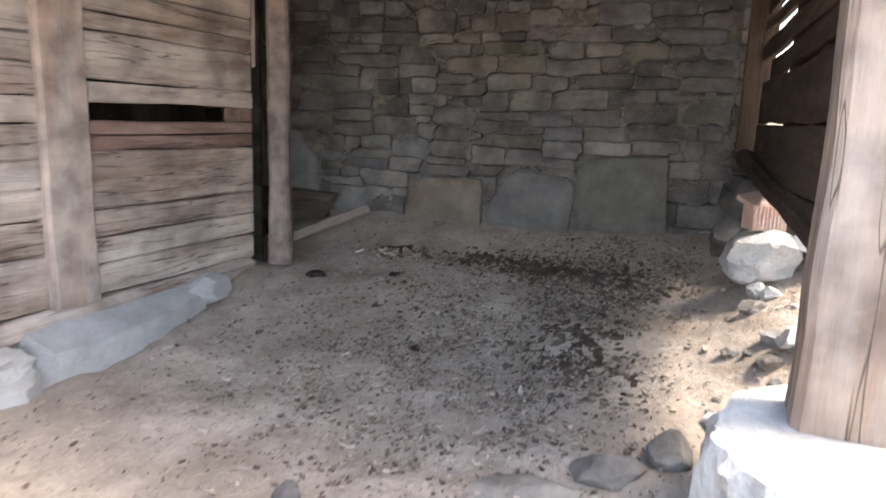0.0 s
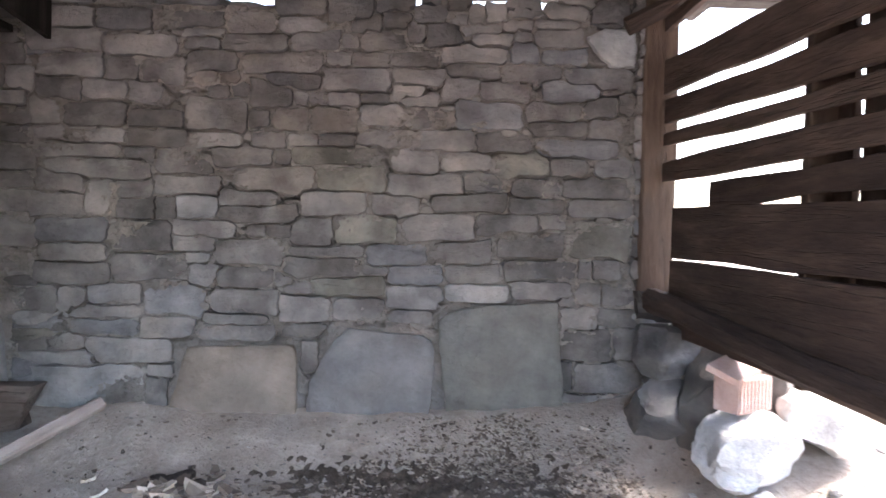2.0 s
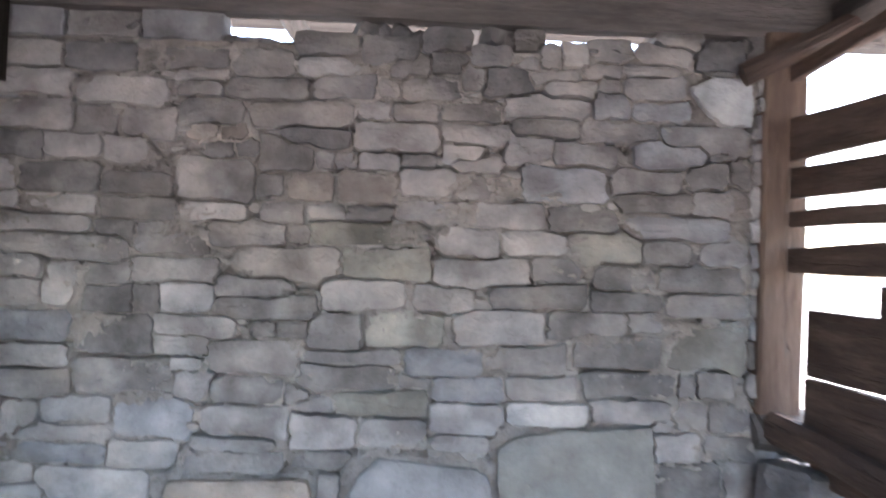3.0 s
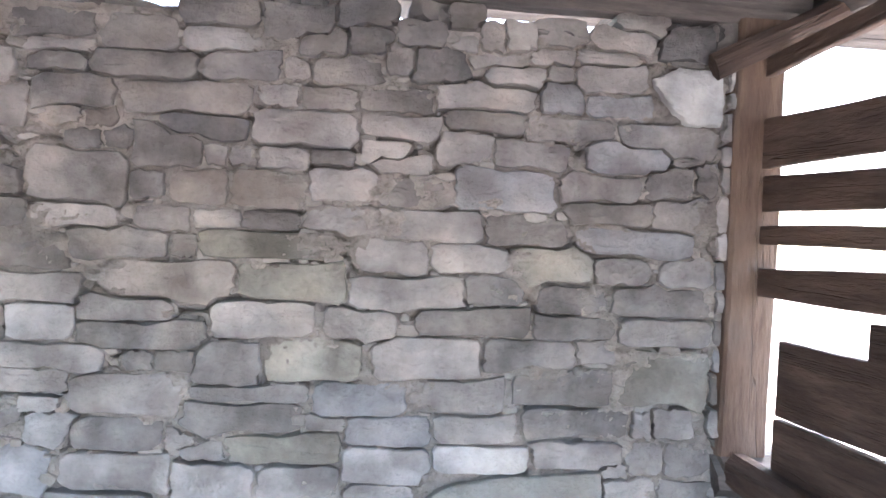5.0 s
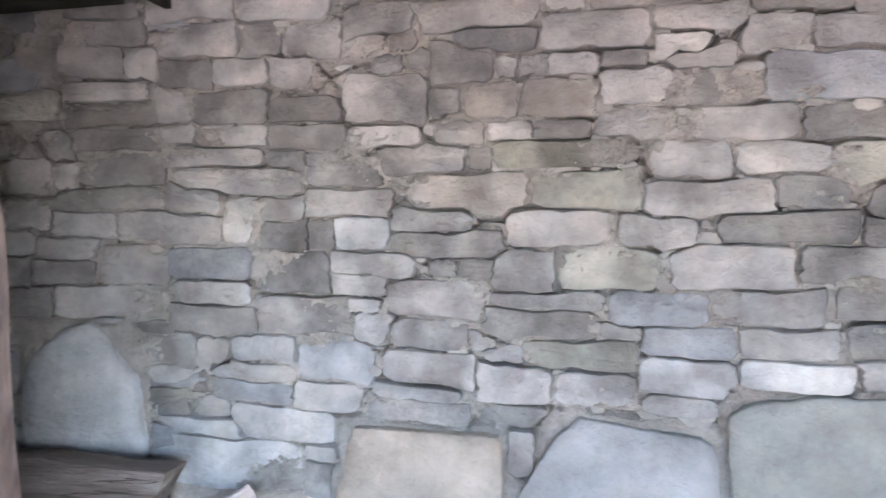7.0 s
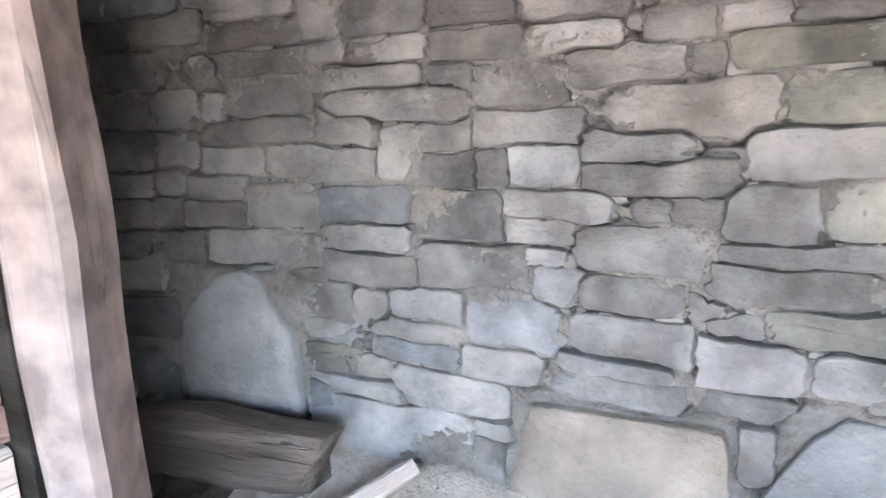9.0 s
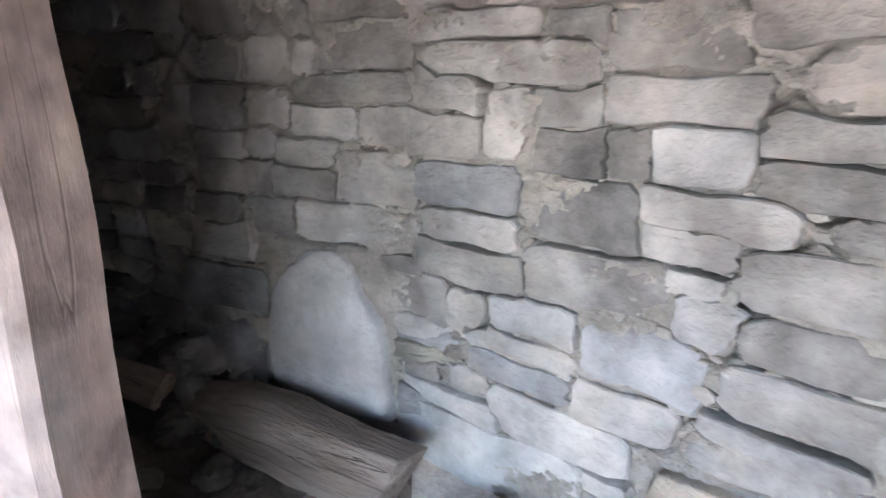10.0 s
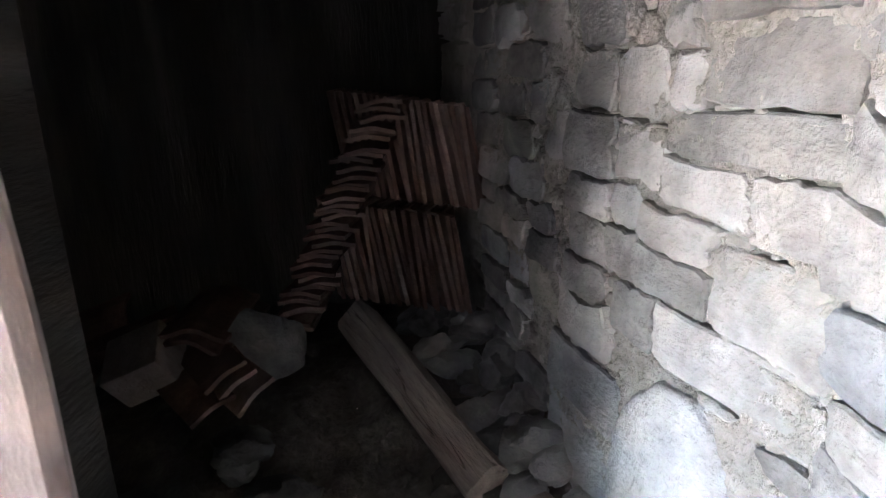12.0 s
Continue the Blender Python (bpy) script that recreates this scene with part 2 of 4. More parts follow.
def part(name, bm, mat, parent=None, label="", smooth=False):
    ob = new(name, mesh_of(name, bm, mat, smooth))
    ob.parent = parent
    return tagged(ob, label)


def thing(name, label, category, group="", kind="", m=None):
    ob = new(name)
    ob.empty_display_size = 0.1
    if m is not None:
        ob.matrix_world = m
    return tagged(ob, label, category, group, kind)


def jit(v, a):
    return v + rng.uniform(-a, a)


def box_bm(x0, x1, y0, y1, z0, z1, bevel=0.0, bm=None):
    bm = bm or bmesh.new()
    got = bmesh.ops.create_cube(bm, size=1)["verts"]
    for v in got:
        v.co = Vector(((x0 + x1) / 2 + v.co.x * (x1 - x0), (y0 + y1) / 2 + v.co.y * (y1 - y0), (z0 + z1) / 2 + v.co.z * (z1 - z0)))
    if bevel:
        edges = {e for v in got for e in v.link_edges}
        bmesh.ops.bevel(bm, geom=list(edges), offset=bevel, segments=2, affect="EDGES", profile=0.6)
    return bm


def timber_bm(length, h, d, wave=0.01, taper=0.0, cuts=14, seed=0, round_=0.3, ends=0.0):
    """A hewn board or log along +x, h high (z), d deep (y), its edges wavy and rounded, its ends uneven."""
    bm = bmesh.new()
    r = round_ * min(h, d)
    ring = [(-d / 2, -h / 2 + r), (-d / 2, h / 2 - r), (-d / 2 + r, h / 2), (d / 2 - r, h / 2), (d / 2, h / 2 - r), (d / 2, -h / 2 + r),
            (d / 2 - r, -h / 2), (-d / 2 + r, -h / 2)]
    rows = []
    for i in range(cuts + 1):
        s = i / cuts
        x = s * length
        k = 1 - taper * s
        up = wave * noise.noise((x * 1.7 + seed * 7.3, seed, 0.5))
        lo = wave * noise.noise((x * 1.9 + seed * 3.1, seed, 9.5))
        front = 0.6 * wave * noise.noise((x * 2.3 + seed * 5.7, seed, 4.5))
        row = []
        for j, (y, z) in enumerate(ring):
            e = ends * noise.noise((seed * 2.2, z * 9, y * 9 + i)) if i in (0, cuts) else 0
            row.append(bm.verts.new((x + e, y * k + front, z * k + (up if z > 0 else lo) + 0.15 * wave * noise.noise((x * 6, j * 2.7, seed)))))
        rows.append(row)
    for a, b in zip(rows, rows[1:]):
        for j in range(8):
            bm.faces.new((a[j], a[(j + 1) % 8], b[(j + 1) % 8], b[j]))
    bm.faces.new(rows[0][::-1])
    bm.faces.new(rows[-1])
    bmesh.ops.recalc_face_normals(bm, faces=bm.faces)
    return bm


def along(a, b):
    """A matrix that lays local +x from a to b, with z as near upright as it can be."""
    a, b = Vector(a), Vector(b)
    x = (b - a).normalized()
    y = Vector((0, 0, 1)).cross(x)
    y = y.normalized() if y.length > 1e-4 else Vector((0, 1, 0))
    z = x.cross(y)
    m = Matrix((x, y, z)).transposed().to_4x4()
    return Matrix.Translation(a) @ m, (b - a).length


def timber(name, a, b, h, d, mat, parent=None, label="", wave=0.01, seed=0, roll=0, taper=0.0, round_=0.3, ends=0.01, cuts=14):
    m, length = along(a, b)
    ob = part(name, timber_bm(length, h, d, wave, taper, cuts, seed, round_, ends), mat, parent, label, smooth=False)
    ob.matrix_local = m @ pose(0, 0, 0, roll, 0, 0)
    return ob


def rock_bm(sx, sy, sz, seed, rough=0.22, flat=0.0, level=4, square=0.0):
    """A broken boulder: a ball cut by random planes, then weathered."""
    own = random.Random(seed * 13 + 5)
    bm = bmesh.new()
    bmesh.ops.create_icosphere(bm, subdivisions=level, radius=1)
    cuts = []
    for _ in range(11):
        d = Vector((own.gauss(0, 1), own.gauss(0, 1), own.gauss(0, 1))).normalized()
        cuts.append((d, own.uniform(0.62, 0.86)))
    if flat:
        cuts.append((Vector((0, 0, 1)), flat))
    for v in bm.verts:
        p = v.co.copy()
        if square:
            p /= sum(abs(c) ** square for c in p) ** (1 / square)
        for _ in range(2):
            for d, k in cuts:
                over = p.dot(d) - k
                if over > 0:
                    p -= d * over * 0.97
        p *= 1 + 0.4 * rough * noise.noise(v.co * 2.2 + Vector((seed * 3.7, 0, 0))) + 0.22 * rough * noise.noise(v.co * 6 + Vector((0, seed * 1.9, 0)))
        v.co = Vector((p.x * sx, p.y * sy, p.z * sz)) * 1.18
    return bm


def rock(name, place, size, seed, mat, label, turn=0, rough=0.22, flat=0.0, group="", square=0.0):
    ob = part(name, rock_bm(*size, seed, rough, flat, 4, square), mat, None, label, smooth=True)
    ob.data.set_sharp_from_angle(angle=radians(30))
    ob.matrix_world = pose(*place, 0, 0, turn)
    return tagged(ob, label, "stone", group)


def slab_rock(name, rim, z0, z1, mat, label, flare=0.04, group="", slope=(0, 0)):
    """A flat-topped boulder over a rough outline: broken sides that widen a little, a level or sloping worn top."""
    pts = []
    for (ax, ay), (bx, by) in zip(rim, rim[1:] + rim[:1]):
        for k in range(6):
            t = k / 6
            pts.append(Vector((ax + (bx - ax) * t, ay + (by - ay) * t, 0)))
    mid = sum(pts, Vector()) / len(pts)
    bm = bmesh.new()
    rings = []
    for grow, up in ((flare, 0), (flare * 0.9, 0.3), (flare * 0.35, 0.55), (flare * 0.2, 0.8), (0.0, 0.94), (-0.018, 1.0), (-0.09, 1.0), (-0.17, 1.0)):
        ring = []
        for p in pts:
            out = (p - mid).normalized()
            q = p + out * (grow + (0.045 * noise.noise((p.x * 7, p.y * 7, up * 4)) + 0.03 * noise.noise((p.x * 19, p.y * 19, up * 9))) * (1 if up < 1 else 0.4))
            top = (q.x - mid.x) * slope[0] + (q.y - mid.y) * slope[1] + 0.012 * noise.noise((q.x * 5, q.y * 5, 2))
            ring.append(bm.verts.new((q.x, q.y, z0 + (z1 - z0 + top) * up)))
        rings.append(ring)
    n = len(pts)
    for a, c in zip(rings, rings[1:]):
        for i in range(n):
            bm.faces.new((a[i], a[(i + 1) % n], c[(i + 1) % n], c[i]))
    bm.faces.new(rings[-1])
    bmesh.ops.recalc_face_normals(bm, faces=bm.faces)
    ob = part(name, bm, mat, None, label, smooth=True)
    ob.data.set_sharp_from_angle(angle=radians(32))
    return tagged(ob, label, "stone", group)


# ---- ground ----
def bend(v, knots):
    """Smooth interpolation through (position, value) knots."""
    if v <= knots[0][0]:
        return knots[0][1]
    for (a, p), (b, q) in zip(knots, knots[1:]):
        if v <= b:
            t = (v - a) / (b - a)
            return p + (q - p) * t * t * (3 - 2 * t)
    return knots[-1][1]


DEPTH = [(2.6, -0.17), (3.4, -0.11), (4.3, 0.07), (4.8, 0.13), (5.5, 0.34)]


def ground_z(x, y):
    z = bend(y, DEPTH)
    inside = bend(y, [(3.2, 0), (4.0, 1)])
    z += 0.28 * bend(x, [(2.2, 0), (2.9, 1)]) * inside
    z += 0.05 * bend(x, [(1.2, 0), (2.2, 1)]) * bend(y, [(4.9, 0), (5.4, 1)])
    niche = bend(-x, [(0.9, 0), (2.5, 1)]) * bend(y, [(2.4, 0), (3.4, 1)])
    z += 0.42 * niche
    z += 0.035 * noise.noise((x * 1.1, y * 1.1, 0)) + 0.02 * noise.noise((x * 3.1, y * 3.1, 2)) + 0.010 * noise.noise((x * 9, y * 9, 4)) + 0.007 * noise.noise((x * 19, y * 19, 6))
    # low hump of trodden earth before the big slabs
    z += 0.05 * math.exp(-((x - 1.0) ** 2 / 0.12 + (y - 4.55) ** 2 / 0.05))
    if y > 5.6:
        z = 0.3 + (z - 0.3) * 0.3
    return z


def ground():
    fine_x = np.arange(-3.2, 4.01, 0.03)
    fine_y = np.arange(-0.6, 6.01, 0.03)
    far = np.array([1.2, 1.6, 2.5, 4, 7, 12, 20, 40, 80, 160])
    xs = np.concatenate([-3.2 - far[::-1], fine_x, 4.0 + far])
    ys = np.concatenate([-0.6 - far[::-1], fine_y, 6.0 + far])
    verts = [(x, y, ground_z(x, y)) for y in ys for x in xs]
    w = len(xs)
    faces = [(j * w + i, j * w + i + 1, (j + 1) * w + i + 1, (j + 1) * w + i) for j in range(len(ys) - 1) for i in range(w - 1)]
    me = bpy.data.meshes.new("ground")
    me.from_pydata(verts, [], faces)
    me.materials.append(DIRT)
    me.polygons.foreach_set("use_smooth", [True] * len(faces))
    return tagged(new("ground", me), "trampled bare dry earth floor with dust", "ground", kind="structure")


ground()

# ---- stone wall ----
BEND = radians(13)
MAIN = Matrix.Translation((0, 5.42, 0))
SIDE = Matrix.Translation((-0.735, 5.42, 0)) @ Matrix.Rotation(BEND, 4, "Z")


def wall_core(name, label, m, x0, x1, z1):
    """The hearting of a rubble wall, behind its face stones."""
    ob = part(name, box_bm(x0, x1, 0.05, 0.42, -0.3, z1), MORTAR)
    ob.matrix_world = m
    return tagged(ob, label, "wall", kind="structure")


def stone_field(rects, p):
    """Distance from places p to every stone of a wall."""
    q = np.abs(p[:, None, :] - rects[None, :, :2]) - rects[None, :, 2:] / 2 * 0.93
    wob = np.random.RandomState(3).uniform(-0.006, 0.006, len(rects))
    return np.hypot(np.maximum(q[..., 0], 0), np.maximum(q[..., 1], 0)) + np.minimum(np.maximum(q[..., 0], q[..., 1]), 0) + wob


def mortar_face(wall, x0, x1, z0, z1, step=0.009):
    """Clay smeared between the stones, nearly flush with them, washed out to thin open cracks under many of them."""
    rects = np.array(taken[wall])
    xs, zs = np.arange(x0, x1 + step, step), np.arange(z0, z1 + step, step)
    bm = bmesh.new()
    rows = []
    for z in zs:
        p = np.stack([xs, np.full(len(xs), z)], 1)
        over, under = stone_field(rects, p + (0, 0.007)).argmin(1), stone_field(rects, p - (0, 0.007)).argmin(1)
        row = []
        for x, gap in zip(xs, over != under):
            wash = 0.15 + 0.8 * noise.noise((x * 2.6, z * 3.7, x0)) + 0.4 * noise.noise((x * 9, z * 13, 3.3))
            y = -0.014 + 0.022 * min(max(wash, 0), 1) + 0.008 * noise.noise((x * 27, z * 33, 8)) + 0.007 * noise.noise((x * 58, z * 62, 2))
            if gap:
                y += 0.07 * min(max(0.45 + 2.2 * noise.noise((x * 5, z * 9, 6.6)), 0), 1)
            row.append(bm.verts.new((x, y, z)))
        rows.append(row)
    for a, c in zip(rows, rows[1:]):
        for i in range(len(xs) - 1):
            bm.faces.new((a[i], a[i + 1], c[i + 1], c[i]))
    part("mortar", bm, MORTAR, wall, "pale clay mortar between the stones", smooth=True)


wall_north = wall_core("wall_north", "rubble wall of grey stones bedded in clay", MAIN, -0.76, 2.46, 2.40)
wall_side = wall_core("wall_northwest", "rubble wall of grey stones bending into the dark corner", SIDE, -2.6, 0.03, 2.80)
taken = {wall_north: [], wall_side: []}


def outline(w, h, n=12, square=5.0, wob=0.06):
    pts = []
    for i in range(n):
        a = (i + 0.5) * 2 * math.pi / n
        c, s = math.cos(a), math.sin(a)
        r = 1 / (abs(c) ** square + abs(s) ** square) ** (1 / square)
        pts.append((w / 2 * (c * r + rng.uniform(-wob, wob)), h / 2 * (s * r + rng.uniform(-wob, wob) * 1.3)))
    return pts


def stone_bm(pts, proud, deep, soft, bulge, bm=None, tilt=0.05, facets=3):
    """A face stone: its outline at the bed, a narrow worn arris and a broken face of a few planes towards -y."""
    bm = bm or bmesh.new()
    n = len(pts)
    tx, tz = rng.uniform(-tilt, tilt), rng.uniform(-0.6 * tilt, 2.4 * tilt)
    seed = rng.uniform(0, 90)
    size = max(max(abs(x) for x, z in pts), 1e-3), max(max(abs(z) for x, z in pts), 1e-3)
    planes = []
    for _ in range(facets):
        a, steep = rng.uniform(0, 2 * math.pi), rng.uniform(0.12, 0.5)
        planes.append((math.cos(a) * steep / max(size[0] / size[1], 1), math.sin(a) * steep, rng.uniform(0.25, 0.75) * steep * size[1]))

    def face(x, z):
        chip = max([0.0] + [px * x + pz * z - d for px, pz, d in planes])
        return (-proud + tx * x + tz * z + min(chip, 0.011) + 0.007 * noise.noise((x * 6 + seed, z * 9, 3 * seed)) + 0.0045 * noise.noise((x * 19 + seed, z * 25, seed)))

    def ring(k, lift):
        kx, kz = max(0.3, 1 - k / size[0]), max(0.3, 1 - k / size[1])
        return [bm.verts.new((x * kx, face(x * kx, z * kz) + lift, z * kz)) for x, z in pts]

    back = [bm.verts.new((x * 0.98, deep, z * 0.97)) for x, z in pts]
    rings = [back, ring(0.0, soft * 1.1), ring(soft * 0.8, 0.0), ring(min(size) * 0.36, -0.5 * bulge), ring(min(size) * 0.66, -bulge)]
    mid = bm.verts.new((0, face(0, 0) - bulge, 0))
    for a, c in zip(rings, rings[1:]):
        for i in range(n):
            k = (i + 1) % n
            bm.faces.new((a[i], a[k], c[k], c[i]))
    for i in range(n):
        bm.faces.new((rings[-1][i], rings[-1][(i + 1) % n], mid))
    return bm


queue = []


def lay(wall, stones):
    """Notes face stones of one wall: centre along the wall, height of the centre, length, height and tint."""
    for u, z, w, h, tint in stones:
        queue.append((wall, u, z, w, h, tint))
        taken[wall].append((u, z, w, h))


def fit_stones(reach=0.026, joint=0.001, n=24):
    """Lets every noted stone grow until it meets its neighbours, so that the joints stay thin, and builds it."""
    for wall in taken:
        rects = np.array(taken[wall])
        own = [q for q in queue if q[0] is wall]
        index = {(round(r[0], 4), round(r[1], 4), round(r[2], 4)): i for i, r in enumerate(rects)}
        for _, u, z, w, h, tint in own:
            me = index[(round(u, 4), round(z, 4), round(w, 4))]
            pts = []
            open_under, lean = rng.random() < 0.6, rng.uniform(-0.25, 0.25)
            for i in range(n):
                a = (i + 0.5) * 2 * math.pi / n
                way = np.array((math.cos(a) * w, math.sin(a) * h))
                way /= np.linalg.norm(way)
                far = np.linspace(0.2 * min(w, h), 0.75 * math.hypot(w, h), 44)
                d = stone_field(rects, np.array((u, z)) + far[:, None] * way)
                ok = (d.argmin(1) == me) & (d[:, me] < reach)
                stop = len(far) - 1 if ok.all() else max(int(np.argmin(ok)) - 1, 0)
                r = max(far[stop] - joint + rng.uniform(-0.007, 0.004) - (rng.uniform(0.002, 0.009) if open_under and math.sin(a + lean) < -0.45 else 0), 0.008)
                pts.append((float(way[0] * r), float(way[1] * r)))
            bm = stone_bm(pts, rng.choice((0.018, 0.021, 0.024, 0.028, 0.034, 0.04)), 0.09, min(0.0055, 0.08 * h), rng.uniform(-0.003, 0.005))
            ob = part("stone", bm, STONE[tint], wall, smooth=True)
            ob.data.set_sharp_from_angle(angle=radians(26))
            ob.location = (u, 0, z)


def slab_stone(wall, pts, mat, label, proud=0.055, soft=0.008):
    cu, cz = sum(p[0] for p in pts) / len(pts), sum(p[1] for p in pts) / len(pts)
    fine = []
    for (a, b), (c, d) in zip(pts, pts[1:] + pts[:1]):
        for k in range(4):
            t = k / 4
            fine.append((a + (c - a) * t - cu + rng.uniform(-0.006, 0.006), b + (d - b) * t - cz + rng.uniform(-0.006, 0.006)))
    ob = part("stone", stone_bm(fine, proud, 0.1, soft, 0.004, tilt=0.02, facets=1), mat, wall, label, smooth=True)
    ob.location = (cu, 0, cz)
    us, zs = [p[0] for p in pts], [p[1] for p in pts]
    taken[wall].append((cu, cz, max(us) - min(us), max(zs) - min(zs)))


slab_stone(wall_north, [(-0.03, 0.26), (0.65, 0.24), (0.645, 0.5), (0.63, 0.665), (0.35, 0.66), (0.08, 0.645), (0.03, 0.5)], PINK_SLAB, "large pinkish flat slab")
slab_stone(wall_north, [(0.7, 0.3), (1.02, 0.28), (1.335, 0.31), (1.36, 0.55), (1.345, 0.69), (1.3, 0.725), (0.9, 0.755), (0.83, 0.69), (0.71, 0.47)], BLUE_SLAB, "large smooth bluish slab")
slab_stone(wall_north, [(1.42, 0.34), (1.75, 0.35), (2.03, 0.38), (2.015, 0.65), (1.99, 0.905), (1.68, 0.895), (1.43, 0.85), (1.37, 0.8), (1.39, 0.55)], GREY_SLAB, "large smooth grey slab")
slab_stone(wall_side, [(-0.6, 0.4), (-0.35, 0.4), (-0.1, 0.44), (-0.11, 0.6), (-0.13, 0.77), (-0.2, 0.86), (-0.24, 0.95), (-0.31, 0.99), (-0.42, 0.965), (-0.52, 0.89), (-0.6, 0.77), (-0.61, 0.6)], PALE_SLAB, "upright bluish slab with a rounded top", proud=0.06, soft=0.016)
slab_stone(wall_north, [(2.11, 2.29), (2.17, 2.19), (2.26, 2.13), (2.36, 2.14), (2.37, 2.24), (2.35, 2.33), (2.2, 2.335)], SIDE_LIT_STONE, "pale angular stone at the wall end, side light painted in", proud=0.045)
lay(wall_north, [
    (2.07, 2.47, 0.18, 0.05, "n"), (1.45, 2.44, 0.1, 0.08, "n"), (1.12, 2.43, 0.16, 0.08, "d"), (1.78, 2.42, 0.15, 0.07, "n"),
    (2, 2.41, 0.19, 0.07, "n"), (2.23, 2.41, 0.16, 0.11, "d"), (0.64, 2.4, 0.23, 0.07, "d"), (0.89, 2.39, 0.22, 0.09, "d"),
    (1.64, 2.39, 0.11, 0.09, "n"), (1.54, 2.38, 0.08, 0.08, "n"), (1.3, 2.37, 0.17, 0.09, "d"), (1.45, 2.36, 0.09, 0.07, "n"),
    (1.13, 2.35, 0.13, 0.07, "n"), (1.95, 2.35, 0.22, 0.05, "n"), (2.23, 2.34, 0.12, 0.02, "n"), (1.75, 2.33, 0.15, 0.05, "n"),
    (0.12, 2.32, 0.24, 0.07, "n"), (0.65, 2.32, 0.23, 0.08, "w"), (0.98, 2.32, 0.14, 0.09, "d"), (0.38, 2.31, 0.23, 0.09, "n"),
])
lay(wall_north, [
    (1.56, 2.31, 0.21, 0.04, "n"), (1.23, 2.3, 0.1, 0.09, "n"), (1.78, 2.29, 0.08, 0.06, "n"), (1.37, 2.28, 0.17, 0.12, "d"),
    (1.96, 2.27, 0.24, 0.1, "w"), (1.63, 2.26, 0.21, 0.08, "n"), (0.15, 2.26, 0.23, 0.07, "n"), (1.06, 2.24, 0.23, 0.11, "n"),
    (0.72, 2.23, 0.25, 0.1, "d"), (0.89, 2.23, 0.08, 0.07, "n"), (0.14, 2.21, 0.16, 0.08, "n"),
    (0.4, 2.21, 0.32, 0.08, "n"), (-0.55, 2.21, 0.37, 0.1, "n"), (1.79, 2.19, 0.14, 0.12, "b"), (2, 2.18, 0.24, 0.09, "b"),
    (1.53, 2.18, 0.35, 0.08, "n"), (-0.18, 2.18, 0.36, 0.09, "n"), (1.23, 2.15, 0.25, 0.08, "n"), (1, 2.14, 0.18, 0.07, "n"),
])
lay(wall_north, [
    (0.84, 2.14, 0.12, 0.07, "n"), (0.19, 2.12, 0.24, 0.11, "n"), (0.55, 2.12, 0.43, 0.11, "n"), (1.53, 2.11, 0.27, 0.07, "n"),
    (1.83, 2.1, 0.31, 0.08, "n"), (2.17, 2.08, 0.35, 0.11, "w"), (-0.53, 2.08, 0.34, 0.11, "n"), (1.24, 2.07, 0.27, 0.06, "n"),
    (-0.27, 2.07, 0.16, 0.11, "n"), (-0.07, 2.06, 0.22, 0.11, "n"), (0.93, 2.04, 0.35, 0.11, "n"), (0.16, 2.04, 0.12, 0.05, "p"),
    (0.27, 2.03, 0.09, 0.06, "p"), (0.61, 2.02, 0.28, 0.09, "d"), (1.47, 2.01, 0.18, 0.1, "n"), (2.04, 2.01, 0.3, 0.12, "b"),
    (2.26, 2.01, 0.1, 0.03, "n"), (1.69, 1.99, 0.25, 0.09, "n"), (1.19, 1.98, 0.15, 0.06, "n"), (0.23, 1.97, 0.09, 0.06, "n"),
])
lay(wall_north, [
    (0.34, 1.97, 0.1, 0.06, "n"), (-0.58, 1.96, 0.22, 0.11, "n"), (-0.35, 1.96, 0.23, 0.08, "n"), (-0.16, 1.96, 0.15, 0.09, "n"),
    (0.49, 1.95, 0.22, 0.13, "n"), (1.02, 1.95, 0.14, 0.06, "n"), (2.32, 1.95, 0.06, 0.09, "n"), (0.64, 1.94, 0.07, 0.06, "n"),
    (0.73, 1.94, 0.08, 0.07, "n"), (0.86, 1.94, 0.16, 0.07, "n"), (1.25, 1.93, 0.18, 0.05, "n"), (2.2, 1.92, 0.18, 0.12, "w"),
    (1.94, 1.89, 0.28, 0.08, "n"), (1.62, 1.88, 0.34, 0.13, "b"), (1.06, 1.86, 0.23, 0.1, "n"), (1.29, 1.85, 0.23, 0.09, "n"),
    (0.22, 1.84, 0.29, 0.16, "n"), (-0.65, 1.84, 0.13, 0.12, "n"), (0.43, 1.83, 0.09, 0.08, "n"), (0.82, 1.83, 0.25, 0.12, "p"),
])
lay(wall_north, [
    (-0.41, 1.83, 0.34, 0.12, "n"), (0.59, 1.82, 0.19, 0.13, "p"), (2.23, 1.82, 0.18, 0.12, "n"), (1.98, 1.81, 0.31, 0.08, "n"),
    (-0.1, 1.81, 0.27, 0.06, "d"), (1.06, 1.75, 0.26, 0.09, "n"), (1.38, 1.74, 0.32, 0.1, "n"), (-0.64, 1.74, 0.16, 0.07, "n"),
    (0.49, 1.73, 0.16, 0.08, "n"), (0.65, 1.73, 0.16, 0.07, "n"), (0.83, 1.73, 0.18, 0.07, "n"), (1.69, 1.73, 0.28, 0.11, "n"),
    (0.2, 1.72, 0.27, 0.08, "n"), (-0.4, 1.72, 0.31, 0.08, "n"), (-0.09, 1.72, 0.3, 0.07, "n"), (2.08, 1.71, 0.41, 0.1, "b"),
    (0.82, 1.65, 0.45, 0.08, "g"), (-0.49, 1.65, 0.44, 0.07, "n"), (0.34, 1.63, 0.32, 0.1, "n"), (0.56, 1.63, 0.07, 0.08, "n"),
])
